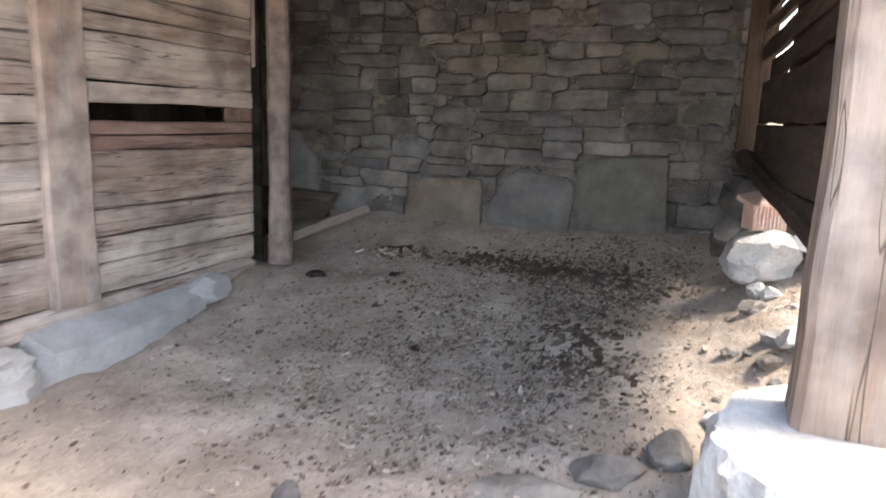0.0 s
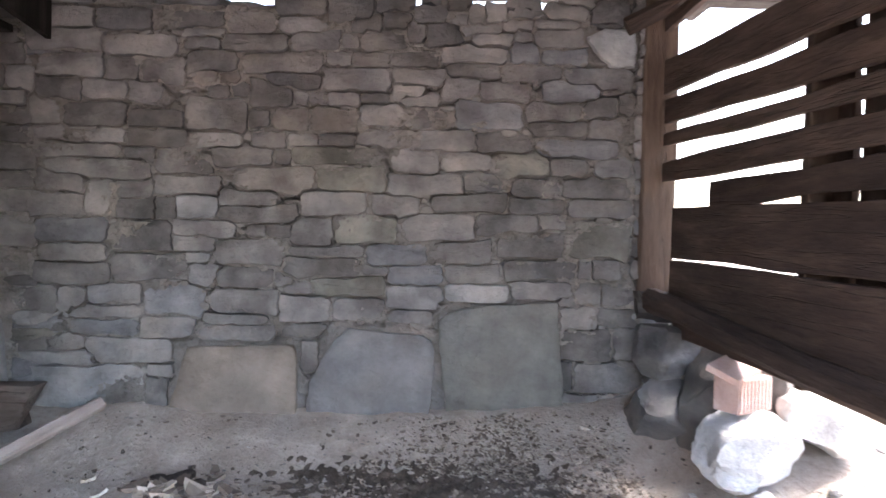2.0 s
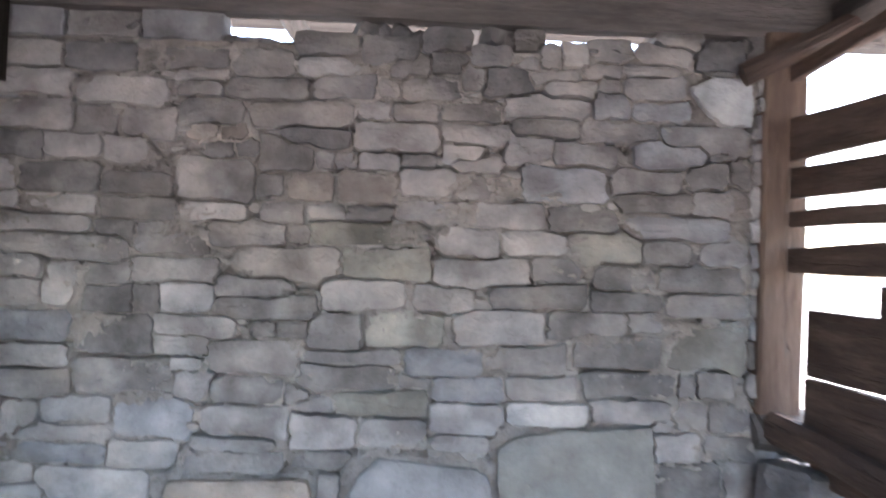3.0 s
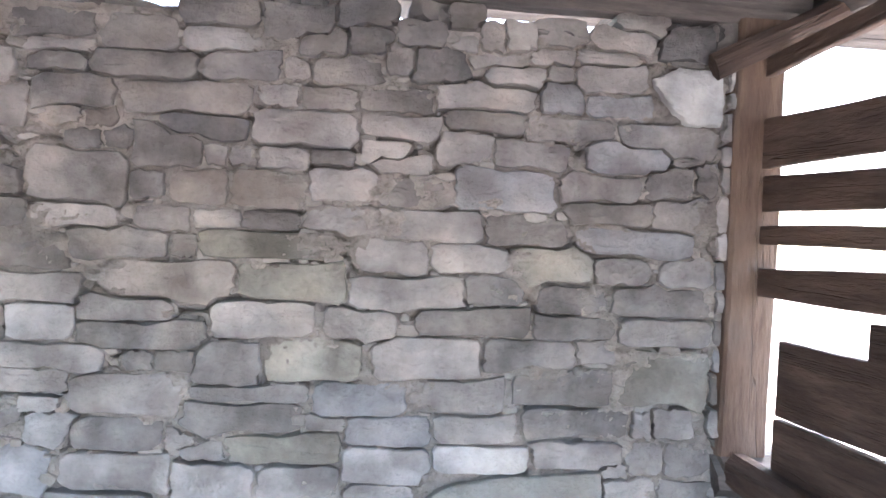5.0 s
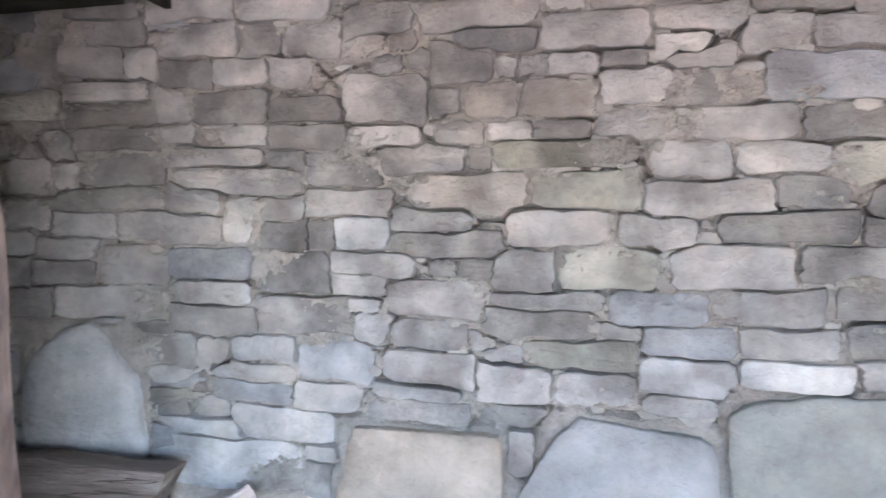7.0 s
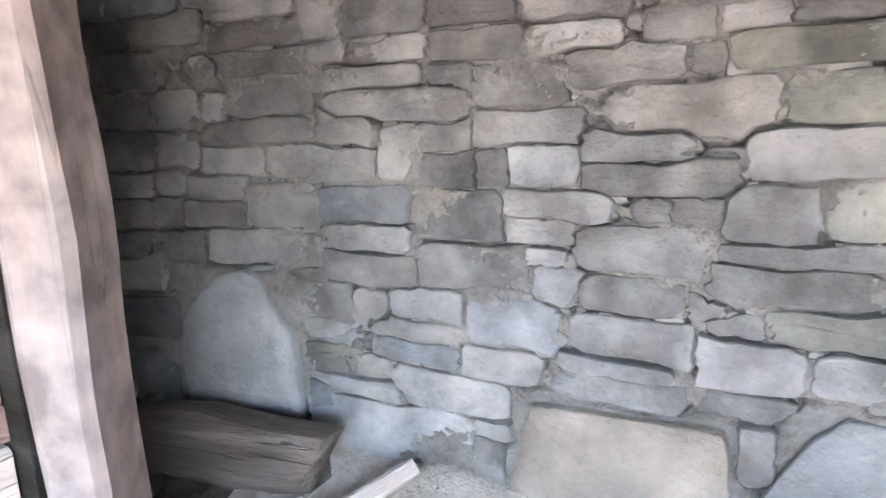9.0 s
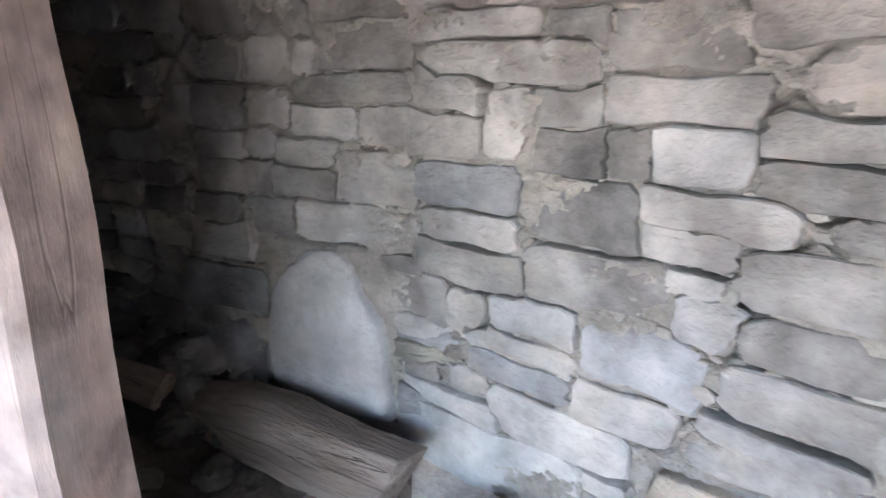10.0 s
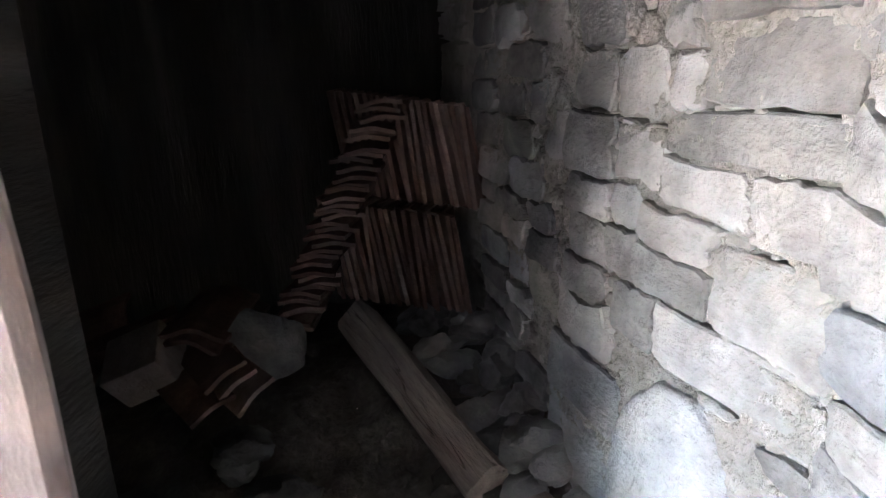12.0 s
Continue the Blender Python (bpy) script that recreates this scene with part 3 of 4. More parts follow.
lay(wall_north, [
    (1.5, 1.63, 0.28, 0.1, "n"), (-0.18, 1.63, 0.14, 0.07, "n"), (1.24, 1.62, 0.23, 0.12, "n"), (1.79, 1.62, 0.29, 0.12, "g"),
    (2.03, 1.61, 0.18, 0.11, "n"), (2.27, 1.61, 0.18, 0.11, "w"), (0.05, 1.59, 0.29, 0.11, "n"), (-0.39, 1.56, 0.54, 0.11, "n"),
    (0.9, 1.53, 0.35, 0.12, "g"), (1.58, 1.53, 0.19, 0.09, "d"), (0.52, 1.52, 0.41, 0.12, "p"), (1.3, 1.51, 0.38, 0.1, "n"),
    (1.87, 1.51, 0.25, 0.12, "n"), (2.19, 1.51, 0.37, 0.11, "n"), (-0.57, 1.49, 0.23, 0.11, "n"), (0.07, 1.48, 0.33, 0.08, "n"),
    (-0.21, 1.45, 0.17, 0.08, "n"), (0.37, 1.42, 0.28, 0.06, "n"), (1.52, 1.42, 0.4, 0.09, "n"), (0.82, 1.41, 0.33, 0.12, "n"),
])
lay(wall_north, [
    (1.88, 1.41, 0.3, 0.07, "n"), (-0.37, 1.41, 0.14, 0.17, "n"), (2.2, 1.4, 0.36, 0.1, "n"), (1.14, 1.39, 0.23, 0.1, "n"),
    (0.12, 1.37, 0.19, 0.12, "w"), (-0.6, 1.37, 0.25, 0.11, "n"), (-0.2, 1.36, 0.2, 0.09, "n"), (-0.05, 1.36, 0.08, 0.08, "n"),
    (0.43, 1.34, 0.42, 0.08, "n"), (1.96, 1.33, 0.14, 0.08, "n"), (1.72, 1.31, 0.34, 0.1, "n"), (1.37, 1.28, 0.36, 0.12, "n"),
    (0.98, 1.27, 0.31, 0.12, "g"), (0.54, 1.26, 0.12, 0.04, "n"), (0.43, 1.25, 0.08, 0.05, "n"), (0.71, 1.24, 0.2, 0.13, "n"),
    (2.2, 1.24, 0.33, 0.2, "g"), (-0.51, 1.24, 0.37, 0.13, "b"), (-0.17, 1.21, 0.31, 0.16, "n"), (1.85, 1.2, 0.35, 0.15, "n"),
])
lay(wall_north, [
    (0.11, 1.19, 0.21, 0.07, "n"), (1.48, 1.16, 0.32, 0.12, "n"), (0.78, 1.15, 0.38, 0.06, "n"), (0.39, 1.14, 0.38, 0.13, "n"),
    (1.15, 1.14, 0.29, 0.1, "b"), (-0.51, 1.12, 0.33, 0.09, "n"), (0.12, 1.1, 0.1, 0.03, "w"), (2.24, 1.09, 0.13, 0.1, "n"),
    (1.9, 1.08, 0.39, 0.11, "n"), (2.13, 1.08, 0.07, 0.08, "n"), (0.76, 1.07, 0.38, 0.09, "n"), (1.04, 1.06, 0.12, 0.03, "n"),
    (-0.12, 1.06, 0.4, 0.14, "n"), (1.54, 1.05, 0.3, 0.1, "w"), (1.25, 1.04, 0.28, 0.09, "b"), (0.16, 1.02, 0.15, 0.11, "w"),
    (-0.52, 1.02, 0.38, 0.09, "n"), (0.35, 1.01, 0.32, 0.11, "n"), (0.57, 1, 0.08, 0.05, "n"), (0.9, 0.97, 0.39, 0.1, "g"),
])
lay(wall_north, [
    (1.9, 0.97, 0.33, 0.09, "n"), (2.14, 0.96, 0.13, 0.11, "n"), (0.65, 0.95, 0.14, 0.05, "n"), (2.33, 0.95, 0.21, 0.13, "n"),
    (1.57, 0.94, 0.34, 0.09, "w"), (1.25, 0.92, 0.29, 0.12, "w"), (2.05, 0.92, 0.1, 0.06, "n"), (-0.29, 0.91, 0.27, 0.09, "w"),
    (-0, 0.89, 0.29, 0.15, "b"), (0.37, 0.88, 0.34, 0.11, "n"), (-0.76, 0.88, 0.34, 0.14, "n"), (-0.52, 0.88, 0.12, 0.1, "n"),
    (0.67, 0.86, 0.24, 0.11, "n"), (0.96, 0.86, 0.26, 0.11, "n"), (2.31, 0.84, 0.21, 0.08, "n"), (1.23, 0.83, 0.22, 0.05, "n"),
    (2.11, 0.83, 0.18, 0.09, "n"), (-0.34, 0.82, 0.37, 0.06, "n"), (0.32, 0.79, 0.33, 0.06, "w"), (-0.76, 0.75, 0.36, 0.09, "b"),
])
lay(wall_north, [
    (-0.35, 0.74, 0.36, 0.08, "b"), (-0.03, 0.74, 0.27, 0.11, "n"), (0.67, 0.73, 0.26, 0.06, "n"), (0.32, 0.71, 0.41, 0.09, "n"),
    (2.36, 0.69, 0.11, 0.14, "n"), (2.15, 0.68, 0.26, 0.16, "n"), (-0.75, 0.65, 0.22, 0.09, "n"), (-0.55, 0.65, 0.16, 0.08, "n"),
    (-0.22, 0.62, 0.44, 0.12, "n"), (0.71, 0.61, 0.12, 0.16, "n"), (-0.61, 0.58, 0.47, 0.08, "w"), (-0.06, 0.53, 0.13, 0.06, "n"),
    (2.05, 0.53, 0.04, 0.12, "n"), (2.26, 0.51, 0.36, 0.15, "n"), (-0.48, 0.43, 0.68, 0.22, "w"), (-0.09, 0.4, 0.1, 0.15, "n"),
])
lay(wall_side, [
    (-0.2, 2.21, 0.29, 0.07, "n"), (-0.18, 2.13, 0.29, 0.08, "n"), (-0.24, 2.01, 0.27, 0.11, "n"), (-0.05, 2, 0.12, 0.11, "n"),
    (-0.19, 1.9, 0.34, 0.07, "n"), (-0.18, 1.81, 0.37, 0.08, "n"), (-0.16, 1.72, 0.37, 0.08, "n"), (-0.71, 1.71, 0.2, 0.11, "n"),
    (-0.38, 1.68, 0.08, 0.09, "n"), (-0.15, 1.61, 0.34, 0.1, "n"), (-0.38, 1.58, 0.09, 0.1, "n"), (-0.75, 1.58, 0.22, 0.13, "n"),
    (-0.52, 1.57, 0.2, 0.12, "n"), (-0.21, 1.48, 0.46, 0.08, "n"), (-0.54, 1.43, 0.19, 0.11, "n"), (-0.76, 1.43, 0.23, 0.12, "n"),
    (-0.97, 1.43, 0.16, 0.11, "n"), (-0.31, 1.39, 0.26, 0.08, "n"), (-0.08, 1.39, 0.18, 0.11, "n"), (-0.59, 1.31, 0.11, 0.08, "w"),
])
lay(wall_side, [
    (-0.77, 1.3, 0.22, 0.08, "n"), (-0.38, 1.29, 0.22, 0.08, "n"), (-0.12, 1.22, 0.29, 0.13, "n"), (-0.41, 1.2, 0.27, 0.09, "n"),
    (-0.79, 1.2, 0.23, 0.1, "n"), (-0.6, 1.2, 0.12, 0.1, "n"), (-0.55, 1.07, 0.17, 0.1, "n"), (-0.22, 1.07, 0.47, 0.12, "n"),
    (-0.83, 1.06, 0.22, 0.11, "n"), (-0.24, 0.99, 0.12, 0.04, "n"), (-0.07, 0.98, 0.19, 0.03, "n"), (-0.83, 0.78, 0.42, 0.15, "b"),
    (-0.87, 0.52, 0.43, 0.33, "b"),
])

# gaps between the big stones filled with smaller ones, and the unseen end of the bent wall laid in random courses
def free(wall, u, z, pad):
    return not any(abs(u - a) < w / 2 + pad and abs(z - b) < h / 2 + pad for a, b, w, h in taken[wall])


def fill_courses(wall, u0, u1, z0, z1):
    z = z0
    while z < z1:
        h = rng.uniform(0.075, 0.13)
        u = u0
        while u < u1:
            w = rng.uniform(0.14, 0.32)
            if all(free(wall, u + w * k, z + h / 2, 0.02) for k in (0.05, 0.25, 0.5, 0.75, 0.95)):
                lay(wall, [(u + w / 2, z + h / 2, w, h - 0.008, rng.choice("nnnndgb"))])
                u += w + 0.01
            else:
                u += 0.05
        z += h


fill_courses(wall_side, -1.75, 0.0, 0.35, 2.36)
fill_courses(wall_north, -0.7, 0.3, 0.3, 2.3)
fill_courses(wall_north, 1.95, 2.36, 0.2, 0.9)
fill_courses(wall_north, -0.7, 0.12, 2.3, 2.44)
fill_courses(wall_north, 0.12, 1.85, 2.31, 2.33)
fill_courses(wall_north, 1.85, 2.36, 2.3, 2.44)
z = 0.93
while z < 2.36:
    h = rng.uniform(0.07, 0.14)
    lay(wall_north, [(2.425, z + h / 2, 0.06, h - 0.008, rng.choice("nnwgb"))])
    z += h
fit_stones()

mortar_face(wall_north, -0.745, 2.45, 0.1, 2.40)
mortar_face(wall_side, -2.4, 0.02, 0.1, 2.60)


def chinks(wall, u0, u1, z0, z1, tries):
    bm = bmesh.new()
    done = []
    for _ in range(tries):
        u, z = rng.uniform(u0, u1), rng.uniform(z0, z1)
        s = rng.choice((0.012, 0.016, 0.022, 0.03, 0.04, 0.055))
        if not free(wall, u, z, 0.003) or any(abs(u - a) < 0.7 * (s + b) and abs(z - c) < 0.5 * (s + b) for a, c, b in done):
            continue
        done.append((u, z, s))
        start = len(bm.verts)
        stone_bm(outline(s * rng.uniform(1.2, 2.2), s * rng.uniform(0.7, 1.1), 7, 3, 0.18), rng.uniform(-0.002, 0.013), 0.06, 0.004, 0.001, bm, 0.2, 1)
        bm.verts.ensure_lookup_table()
        for v in bm.verts[start:]:
            v.co.x += u
            v.co.z += z
    ob = part("chink_stones", bm, CHINK, wall, "small pale chink stones in the joints")
    tagged(ob, kind="stuff")


chinks(wall_north, -0.72, 2.36, 0.28, 2.40, 11000)
chinks(wall_side, -1.7, 0.0, 0.4, 2.40, 6500)

# ---- log wall with its posts ----
WALL_DIR = Vector((math.sin(radians(1)), math.cos(radians(1)), 0))
WALL_OUT = Vector((math.cos(radians(1)), -math.sin(radians(1)), 0))
WALL_END = Vector((-0.655, 4.27, 0))


def on_wall(s, out, z):
    """A place on the log wall: s metres from its far end towards the entrance, out metres proud of its face."""
    return WALL_END - WALL_DIR * s + WALL_OUT * out + Vector((0, 0, z))


wall_west = thing("wall_west", "wall of weathered horizontal logs with a narrow slot", "wall", kind="structure")
FAR_LOGS = [(0.11, 0.282), (0.282, 0.43), (0.43, 0.569), (0.569, 0.887), (0.887, 0.97), (1.135, 1.246), (1.246, 1.50), (1.50, 1.59), (1.59, 1.72), (1.72, 1.9), (1.9, 2.2), (2.2, 2.5), (2.5, 2.82)]
NEAR_LOGS = [(0.11, 0.383), (0.383, 0.556), (0.556, 0.713), (0.713, 0.856), (0.856, 1.028), (1.028, 1.163), (1.163, 1.306), (1.306, 1.451), (1.451, 1.62), (1.62, 1.85), (1.85, 2.15), (2.15, 2.5), (2.5, 2.82)]
for i, (z0, z1) in enumerate(FAR_LOGS):
    timber("log", on_wall(0.0, -0.075, (z0 + z1) / 2), on_wall(1.30, -0.075, (z0 + z1) / 2), z1 - z0 - 0.008, 0.15, RED_WOOD if 0.88 < z0 < 0.9 else LOG,
           wall_west, wave=0.014, seed=i + 1, round_=0.07, cuts=26)
timber("log", on_wall(0.0, -0.07, 1.008), on_wall(1.30, -0.07, 1.008), 0.07, 0.15, RED_WOOD, wall_west, "reddish board under the slot", wave=0.006, seed=31, round_=0.1)
timber("block", on_wall(0.0, -0.07, 1.092), on_wall(0.11, -0.07, 1.092), 0.09, 0.14, RED_WOOD, wall_west, wave=0.004, seed=32, round_=0.08, cuts=4)
for i, (z0, z1) in enumerate(NEAR_LOGS):
    timber("log", on_wall(1.53, -0.085, (z0 + z1) / 2), on_wall(5.2, -0.085, (z0 + z1) / 2), z1 - z0 - 0.008, 0.15, LOG, wall_west, wave=0.014, seed=i + 51,
           round_=0.07, cuts=40)
timber("sill", on_wall(0.02, -0.06, 0.035), on_wall(5.2, -0.04, 0.03), 0.14, 0.2, LOG, wall_west, "sill log under the wall", wave=0.03, seed=77, cuts=40)


def post_bm(w, d, h, seed, wave=0.012, cuts=26, round_=0.1):
    bm = timber_bm(h, w, d, wave, 0.0, cuts, seed, round_, 0.006)
    bm.transform(Matrix.Rotation(-math.pi / 2, 4, "Y"))
    return bm


def post(name, x, y, z0, z1, w, d, mat, label, seed, turn=0, lean=(0, 0), wave=0.014, round_=0.1):
    ob = part(name, post_bm(w, d, z1 - z0, seed, wave, 34, round_), mat, None, label, smooth=round_ > 0.2)
    ob.matrix_world = pose(x, y, z0, lean[0], lean[1], turn)
    return tagged(ob, label, "post")


post("wall_post", -0.4745, 4.345, 0.08, 2.60, 0.13, 0.2, BROWN_POST, "rough pinkish grey squared post ending the log wall", 3, turn=30, wave=0.022, round_=0.16)
# Near-black strip added where the log ends lie in shade.
shade_strip = timber("jamb_board", (-0.71, 4.29, 0.08), (-0.71, 4.29, 2.6), 0.24, 0.03, SHADE_BLACK, None, wave=0.006, seed=4, round_=0.1)
shade_strip.matrix_world = pose(-0.71, 4.29, 0.08) @ pose(0, 0, 0, 0, -90, 0)
tagged(shade_strip, "near-black strip added for the shade over the log ends", "board")
near = on_wall(1.43, -0.045, 0.1)
post("wall_post", near.x, near.y, 0.1, 2.60, 0.16, 0.27, PINK_POST, "pinkish grey squared post set in the log wall", 9, turn=-1)
strip = on_wall(-0.03, 0.018, 1.41)
post("batten", strip.x, strip.y, 1.41, 2.5, 0.03, 0.06, POST, "thin split batten beside the corner post", 12, turn=-1, wave=0.004)
post("roof_post", 2.81, 2.80, 0.19, 2.62, 0.30, 0.27, STREAKED_POST, "thick brown-streaked weathered post standing on a boulder", 21, wave=0.018)
post("corner_post", 2.50, 5.43, 0.98, 2.52, 0.18, 0.12, UPRIGHT, "brown squared corner post at the end of the stone wall", 17, wave=0.006)

# ---- plinth stones and rocks ----
slab_rock("plinth_stone", [(-0.75, 3.62), (-0.5, 3.6), (-0.42, 3.2), (-0.4, 2.72), (-0.44, 2.5), (-0.75, 2.5)], -0.4, 0.015, CEMENT, "long pale plinth stone under the log wall", flare=0.07, slope=(-0.35, 0.03))
slab_rock("plinth_stone", [(-0.75, 2.46), (-0.44, 2.46), (-0.36, 2.3), (-0.36, 2.0), (-0.75, 2.0)], -0.4, -0.09, CEMENT, "pale plinth stone under the log wall", group="plinth stones", slope=(-0.1, 0.05))
slab_rock("plinth_stone", [(-0.75, 2.44), (-0.5, 2.44), (-0.45, 2.25), (-0.47, 2.08), (-0.75, 2.05)], -0.1, 0.0, PALE_ROCK, "flat pale plinth stone under the log wall", flare=0.02, group="plinth stones")
slab_rock("plinth_stone", [(-0.75, 1.95), (-0.4, 1.96), (-0.34, 1.7), (-0.36, 1.3), (-0.75, 1.3)], -0.4, -0.06, CEMENT, "pale plinth stone under the log wall", group="plinth stones")
rock("plinth_stone", (-0.56, 3.68, 0.0), (0.1, 0.18, 0.1), 20, CEMENT, "small plinth stone under the log wall", turn=5, group="plinth stones")
slab_rock("base_boulder", [(2.69, 3.15), (2.49, 2.95), (2.43, 2.7), (2.41, 2.48), (2.48, 2.36), (2.56, 2.24), (2.9, 2.2), (3.2, 2.4), (3.25, 2.9), (3.05, 3.15)], -0.35, 0.2, PALE_ROCK,
          "flat-topped white boulder carrying the roof post")
rock("field_stone", (2.08, 2.8, -0.16), (0.14, 0.09, 0.07), 6, STONE["p"], "pale flat stone half sunk in the earth", turn=25)
rock("field_stone", (1.86, 2.55, -0.18), (0.2, 0.09, 0.06), 7, STONE["p"], "pale flat stone half sunk in the earth", turn=15)
rock("corner_boulder", (2.61, 4.53, 0.42), (0.185, 0.17, 0.145), 8, PALE_ROCK, "large pale boulder under a hollow brick", turn=20, rough=0.3)
rock("corner_boulder", (2.5, 5.16, 0.42), (0.15, 0.2, 0.15), 10, STONE["d"], "grey boulder in the dark wall corner", turn=0, rough=0.35, square=3)
rock("corner_boulder", (2.47, 5.2, 0.7), (0.12, 0.15, 0.11), 11, STONE["d"], "grey boulder in the dark wall corner", turn=30, rough=0.25, square=4)
# Hidden filler added to stop light coming in under the sill.
rock("corner_boulder", (2.66, 5.04, 0.36), (0.15, 0.24, 0.4), 26, STONE["d"], "tall grey filler boulder added to block light under the fence sill", rough=0.3, square=4)
rock("corner_boulder", (2.95, 4.6, 0.55), (0.2, 0.16, 0.13), 12, PALE_ROCK, "pale boulder beside the brick", turn=50, rough=0.3)
rock("corner_boulder", (2.9, 4.95, 0.5), (0.2, 0.2, 0.17), 13, PALE_ROCK, "pale boulder beside the brick", turn=10, rough=0.3)
# Two boulders added outside to keep sun off the wall corner.
rock("corner_boulder", (2.82, 5.26, 0.55), (0.19, 0.26, 0.34), 24, STONE["n"], "grey boulder added outside the fence corner to block sun", rough=0.3, square=4)
rock("corner_boulder", (2.84, 4.90, 0.55), (0.16, 0.17, 0.26), 25, STONE["n"], "grey boulder added outside the fence corner to block sun", rough=0.3, square=4)
rock("loose_stone", (2.6, 4.36, 0.26), (0.05, 0.04, 0.05), 14, PALE_ROCK, "pale loose stone in the dust", rough=0.35)
rock("loose_stone", (2.75, 3.75, 0.2), (0.075, 0.05, 0.045), 15, PALE_ROCK, "pinkish loose stone in the dust", turn=20, rough=0.3, square=4)
rock("loose_stone", (2.66, 4.3, 0.27), (0.04, 0.05, 0.04), 16, PALE_ROCK, "small pale stone beside the boulder", turn=50, rough=0.3)
rock("loose_stone", (2.3, 3.02, -0.12), (0.09, 0.1, 0.07), 17, STONE["n"], "round brown stone beside the boulder", rough=0.2)
rock("loose_stone", (1.17, 2.1, -0.12), (0.05, 0.04, 0.05), 18, STONE["n"], "small brown stone on the earth floor", rough=0.3)

for k in range(26):
    x, y = 2.42 + 0.8 * rng.random() ** 1.3, rng.uniform(3.25, 4.75)
    r = rng.choice((0.016, 0.02, 0.026, 0.034, 0.05))
    rock("loose_stone", (x, y, ground_z(x, y) + 0.2 * r), (r * 1.4, r, r * 0.75), 800 + k, rng.choice((PALE_ROCK, STONE["w"], STONE["p"])), "pale broken stone lying in the bright dust", turn=rng.uniform(0, 180), rough=0.35, group="stones in the dust")


def hollow_brick():
    b = thing("hollow_brick", "red hollow clay brick with a grooved face", "brick", m=pose(2.60, 4.58, 0.575, 0, 0, 28))
    bm = box_bm(-0.1, 0.1, -0.06, 0.06, 0.0, 0.14, 0.004)
    part("body", bm, BRICK, b)
    for k in range(9):
        x = -0.088 + k * 0.022
        part("rib", box_bm(x - 0.006, x + 0.006, -0.067, -0.061, 0.008, 0.132, 0), BRICK, b)
    bm = box_bm(-0.105, 0.105, -0.07, 0.07, 0.0, 0.03, 0.004)
    lid = part("broken_piece", bm, BRICK, b, "broken tilted piece of brick")
    lid.location, lid.rotation_euler = (-0.02, 0.03, 0.15), (radians(20), radians(-8), radians(12))


hollow_brick()

for k, (x, z, w, h) in enumerate([(2.47, 0.79, 0.2, 0.16), (2.64, 0.79, 0.18, 0.16), (2.55, 0.68, 0.2, 0.1), (2.68, 0.62, 0.13, 0.12), (2.5, 0.54, 0.15, 0.1), (2.62, 0.46, 0.2, 0.12)]):
    rock("footing_stone", (x, 5.5, z), (w / 2, 0.1, h / 2), 40 + k, STONE["n"], "grey footing stone under the corner post", rough=0.25, group="footing stones", square=4)

# ---- plank fence on the open side ----
fence = thing("plank_fence", "fence of rough brown planks with gaps between them", "fence")


def fence_x(y):
    return 2.52 + (5.25 - y) * 0.07


PLANKS = [  # far end, near end, height of the middle at both, width
    (5.62, 2.75, 2.09, 2.02, 0.165), (5.62, 2.75, 1.91, 1.85, 0.125), (5.62, 2.75, 1.765, 1.74, 0.07), (5.62, 2.75, 1.60, 1.62, 0.105),
    (4.86, 2.75, 1.465, 1.50, 0.105), (5.24, 2.72, 1.285, 1.275, 0.245), (5.24, 2.72, 1.015, 1.003, 0.262), (5.20, 2.72, 0.83, 0.81, 0.11),
    (5.7, 2.75, 2.33, 2.55, 0.06),
]
for i, (ya, yb, za, zb, w) in enumerate(PLANKS):
    timber("plank", (fence_x(ya) + 0.02, ya, za), (fence_x(yb) + 0.02, yb, zb), w, 0.032, PLANK, fence, wave=0.016, seed=i + 101, round_=0.12, cuts=22)
timber("sill", (2.47, 5.36, 0.93), (2.76, 2.75, 0.74), 0.12, 0.1, PLANK, fence, "sagging sill beam of the fence", wave=0.02, seed=141, cuts=20)
timber("crosspiece", (2.40, 5.44, 0.93), (2.78, 5.47, 0.92), 0.1, 0.2, ROOF, fence, "dark cross timber under the corner post", wave=0.03, seed=142, round_=0.4, ends=0.04)
for k, y in enumerate((4.2, 3.4)):
    m = part("upright", post_bm(0.11, 0.05, 1.75, 60 + k, 0.008), UPRIGHT, fence)
    m.location = (fence_x(y) + 0.075, y, 0.75)

for k in range(9):
    y = 4.14 - 0.158 * k
    m = part("backing_board", post_bm(0.03, rng.uniform(0.156, 0.168), rng.uniform(1.15, 1.42), 80 + k, 0.008), UPRIGHT, fence)
    m.location = (fence_x(y) + 0.125, y, 0.88)
    m.rotation_euler = (radians(rng.uniform(-2, 2)), 0, 0)

timber("block", (2.40, 5.42, 0.89), (2.74, 5.40, 0.87), 0.15, 0.14, ROOF, fence, "short dark block under the cross timber", wave=0.03, seed=143, round_=0.4, ends=0.04)

